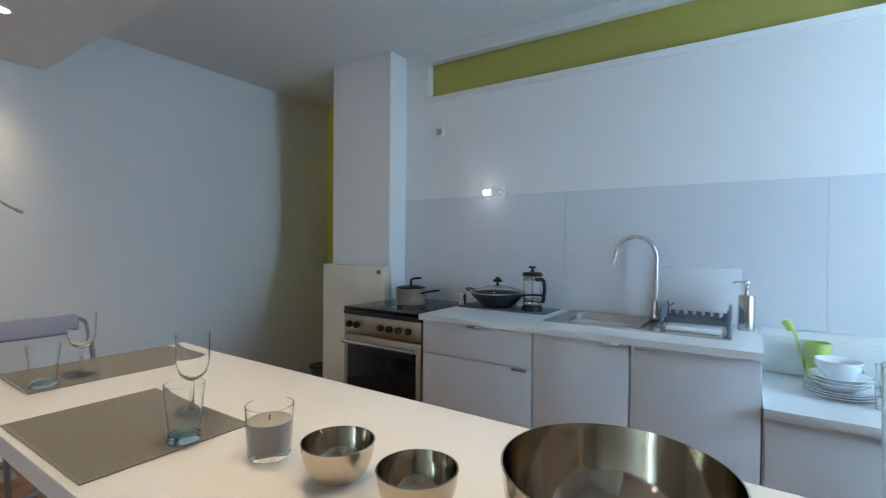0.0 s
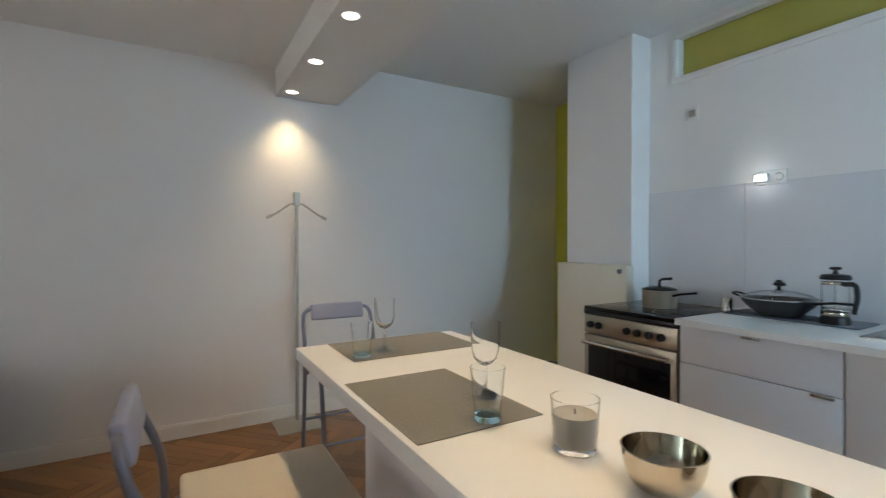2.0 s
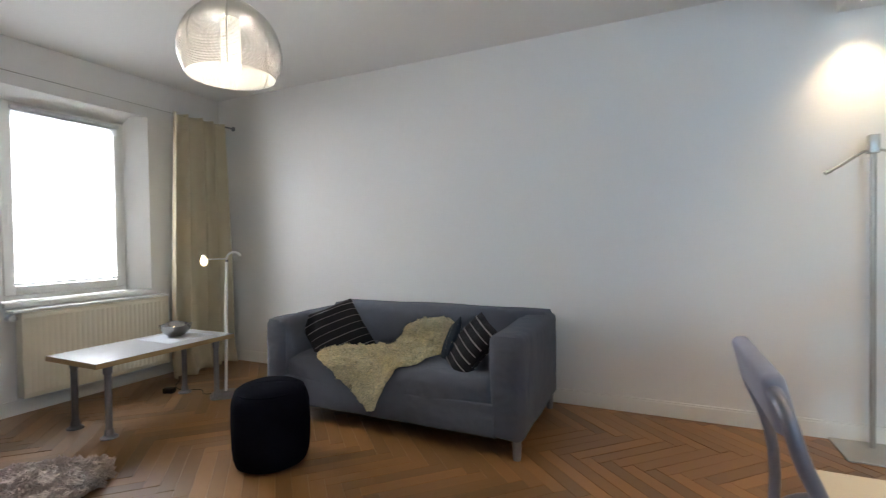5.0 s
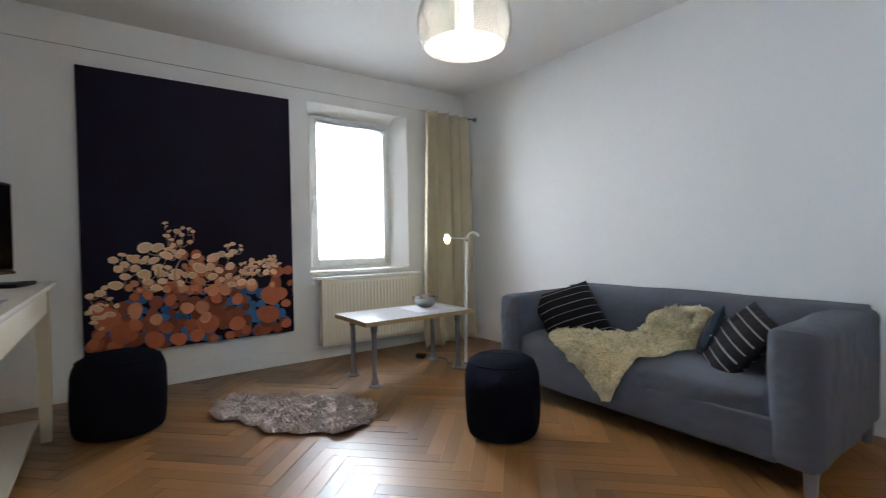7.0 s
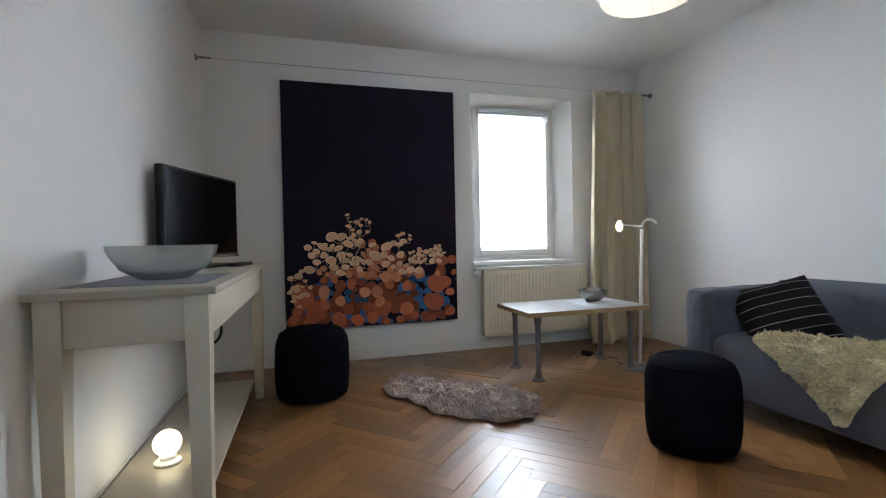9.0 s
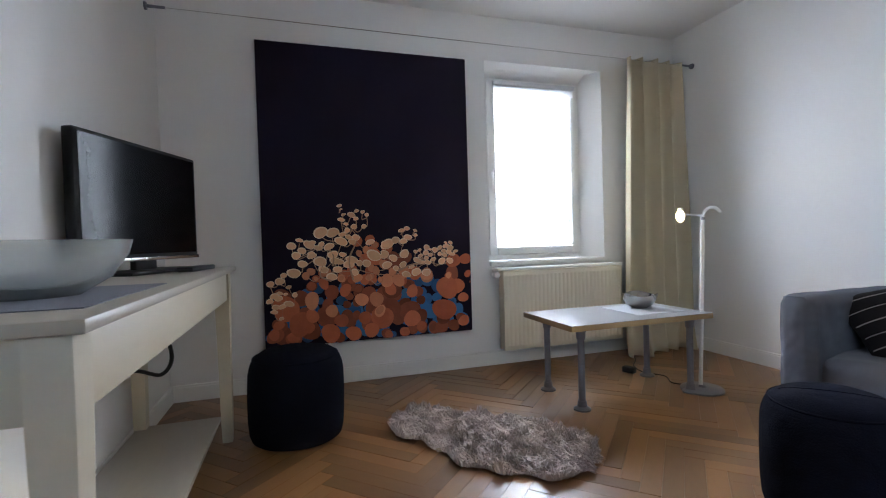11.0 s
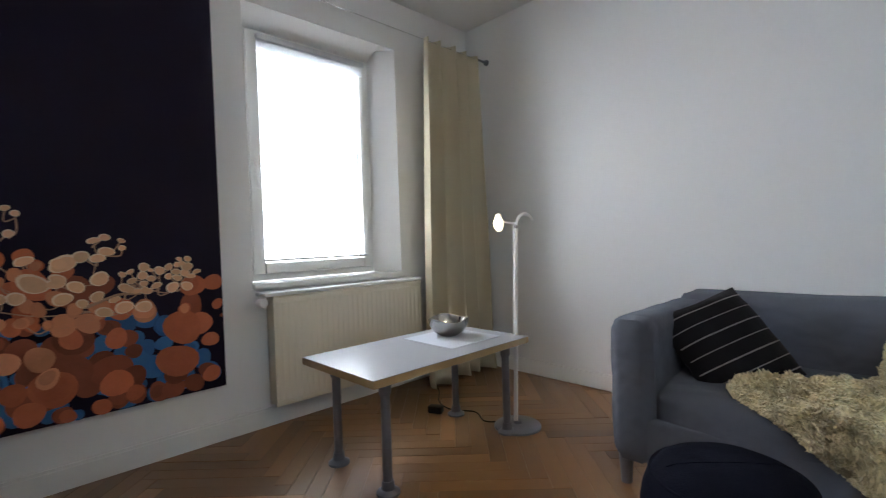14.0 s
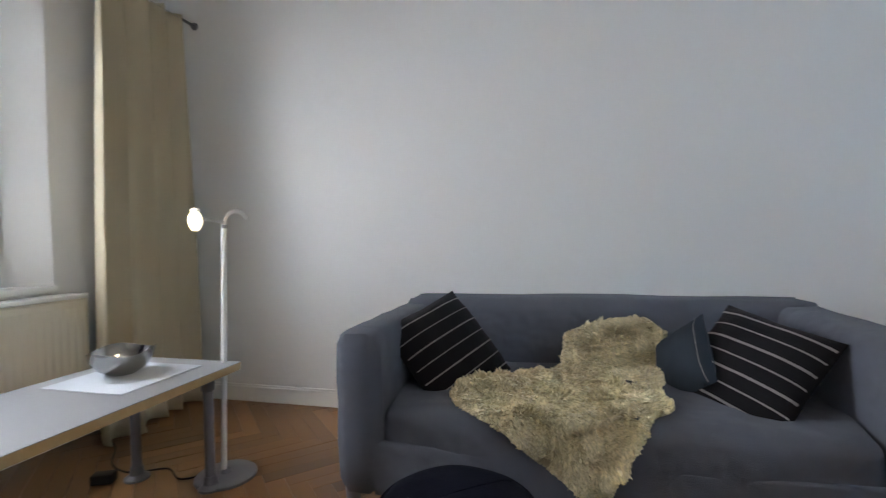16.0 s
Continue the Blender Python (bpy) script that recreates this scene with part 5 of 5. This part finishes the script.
part("neck", box(-0.06, -0.04, 0.012, 0.06, -0.012, 0.08, 0.006), BLACK, tv)
part("stand", box(-0.22, -0.11, 0, 0.22, 0.09, 0.013, 0.005), BLACK, tv)
single("remote_box", box(-0.11, -0.03, 0, 0.11, 0.03, 0.018, 0.004), BLACK, "slim black media box on the console table", "media box", at=(1.12, 0.26, 0.819), turn=-12)
single("tv_cable", tube(smooth_path([(1.08, 0.02, 0.77), (1.09, 0.06, 0.67), (1.10, 0.13, 0.56), (1.10, 0.15, 0.46), (1.10, 0.11, 0.40), (1.09, 0.03, 0.42), (1.07, -0.07, 0.43)]), 0.008, 8), BLACK, "black cable looping down under the console table", "cable")
single("table_mat", box(1.82, -0.06, 0.8185, 2.32, 0.32, 0.8205), SLATE, "slate grey mat under the glass bowl", "mat")
single("glass_bowl", lathe([(0, 0), (0.075, 0), (0.08, 0.004), (0.13, 0.035), (0.162, 0.085), (0.170, 0.115), (0.165, 0.115), (0.156, 0.086), (0.125, 0.040), (0.07, 0.009), (0, 0.008)], 56), BOWLGLASS,
       "wide frosted glass bowl on the console table", "bowl", at=(2.06, 0.14, 0.821))
gb = thing("globe_lamp", "small glowing globe lamp on the console shelf", "table lamp", (GLX, GLY, 0.114))
part("foot", lathe([(0, 0), (0.045, 0), (0.047, 0.008), (0.03, 0.016), (0.028, 0.03), (0, 0.03)], 28), LAMPWHITE, gb)
part("globe", lathe([(0.022, 0.030)] + [((0.047 + 0.0022 * (k % 2)) * math.sin(radians(a)), 0.076 - 0.047 * math.cos(radians(a))) for k, a in enumerate(range(25, 180, 6))] + [(0, 0.123)], 32), BALL, gb)

# pendant lamp
pd = thing("pendant_lamp", "round wire-mesh pendant lamp, lit", "pendant lamp", (2.51, 1.79, -0.187))
NR = 60
for k in range(NR):
    f = k / (NR - 1)
    zz = 1.965 + 0.285 * f
    r = 0.19 * (0.86 + 0.14 * math.sin(math.pi * min(f * 1.6, 0.5))) if f < 0.3 else 0.19 * math.sqrt(max(0.03, 1 - ((f - 0.3) / 0.72) ** 2))
    part("wire_ring", tube(arc((0, 0, zz), r, 0, 352.5, 47, "xy"), 0.0017, 4, closed=True), WIRE, pd, smooth=False)
for k in range(8):
    a = k * math.pi / 4
    pts = []
    for q in range(12):
        f = q / 11
        r = 0.19 * (0.86 + 0.14 * math.sin(math.pi * min(f * 1.6, 0.5))) if f < 0.3 else 0.19 * math.sqrt(max(0.03, 1 - ((f - 0.3) / 0.72) ** 2))
        pts.append((r * math.cos(a), r * math.sin(a), 1.965 + 0.285 * f))
    part("rib", tube(pts, 0.0022, 5), WIRE, pd)
part("core", lathe([(0, 1.985), (0.034, 1.987), (0.036, 2.0), (0.036, 2.19), (0, 2.195)], 24), TUBE, pd, "glowing white inner tube")
# opaque disc added over the core to keep its light off the ceiling
part("lamp_holder", lathe([(0, 2.196), (0.085, 2.196), (0.088, 2.20), (0.06, 2.225), (0.02, 2.245), (0, 2.245)], 28), LAMPWHITE, pd)
part("cord", tube([(0, 0, 2.19), (0, 0, 2.67)], 0.003, 6), LAMPWHITE, pd)
part("ceiling_rose", lathe([(0, 2.645), (0.03, 2.65), (0.045, 2.675), (0.046, 2.691), (0, 2.691)], 24), LAMPWHITE, pd)

# ---- parquet ----
BW, BL, BT = 0.072, 0.504, 0.012
fl_ob = structure("floor", box(3.05, YB - 0.3, -0.14, XE + 0.15, YN + 0.15, -BT, bm=box(XW - 0.37, YS - 0.15, -0.14, 3.05, YN + 0.15, -BT)), GAP, "oak herringbone parquet floor, varnished", "floor")


def block_mesh():
    return mesh_of("parquet_block", box(0.0003, 0.0003, -BT, BL - 0.0003, BW - 0.0003, 0, 0.0008, seg=1), WOOD, False)


shared = block_mesh()
rest = bmesh.new()
turn45 = Matrix.Rotation(radians(-45), 4, "Z")
made = 0
rngf = random.Random(3)
for i in range(-140, 260):
    for j in range(-24, 24):
        for kind in (0, 1):
            o = Vector((i * BW + j * BL, i * BW - j * BL, 0))
            m = Matrix.Translation(o) if kind == 0 else Matrix.Translation(o + Vector((BL + BW, BW - BL, 0))) @ Matrix.Rotation(radians(90), 4, "Z")
            m = turn45 @ m
            c = m @ Vector((BL / 2, BW / 2, 0))
            if not (XW - 0.2 < c.x < XE + 0.1 and YB - 0.2 < c.y < YN + 0.2) or (c.x < 3.23 and c.y < YS - 0.08) or (c.x > XK + 0.05 and c.y < 2.4):
                continue
            m = m @ Matrix.Translation((0, 0, rngf.uniform(-0.0009, -0.0004))) @ pose(0, 0, 0, rngf.uniform(-0.5, 0.5), rngf.uniform(-0.09, 0.09), 0)
            if 0.9 < c.x < 3.4 and 0.55 < c.y < 3.3 and made < 300:
                ob = new("parquet_block", shared)
                ob.parent = fl_ob
                ob.matrix_basis = m
                made += 1
            else:
                vs = []
                for x, y, zz in ((0, 0, -BT), (BL, 0, -BT), (BL, BW, -BT), (0, BW, -BT)):
                    g = 0.0003
                    vs.append((rest.verts.new(m @ Vector((x + (g if x == 0 else -g), y + (g if y == 0 else -g), -BT))),
                               rest.verts.new(m @ Vector((x + (0.0011 if x == 0 else -0.0011), y + (0.0011 if y == 0 else -0.0011), 0)))))
                rest.faces.new([v[1] for v in vs])
                for k in range(4):
                    n = (k + 1) % 4
                    rest.faces.new((vs[k][0], vs[n][0], vs[n][1], vs[k][1]))
for co, no in (((XW - 0.3, 0, 0), (-1, 0, 0)), ((XE + 0.12, 0, 0), (1, 0, 0)), ((0, YN + 0.1, 0), (0, 1, 0)), ((0, YB - 0.2, 0), (0, -1, 0))):
    bmesh.ops.bisect_plane(rest, geom=rest.verts[:] + rest.edges[:] + rest.faces[:], plane_co=co, plane_no=no, clear_outer=True)
rs = part("parquet_rest", rest, WOODJ, fl_ob, smooth=False)
rs["kind"] = "stuff"
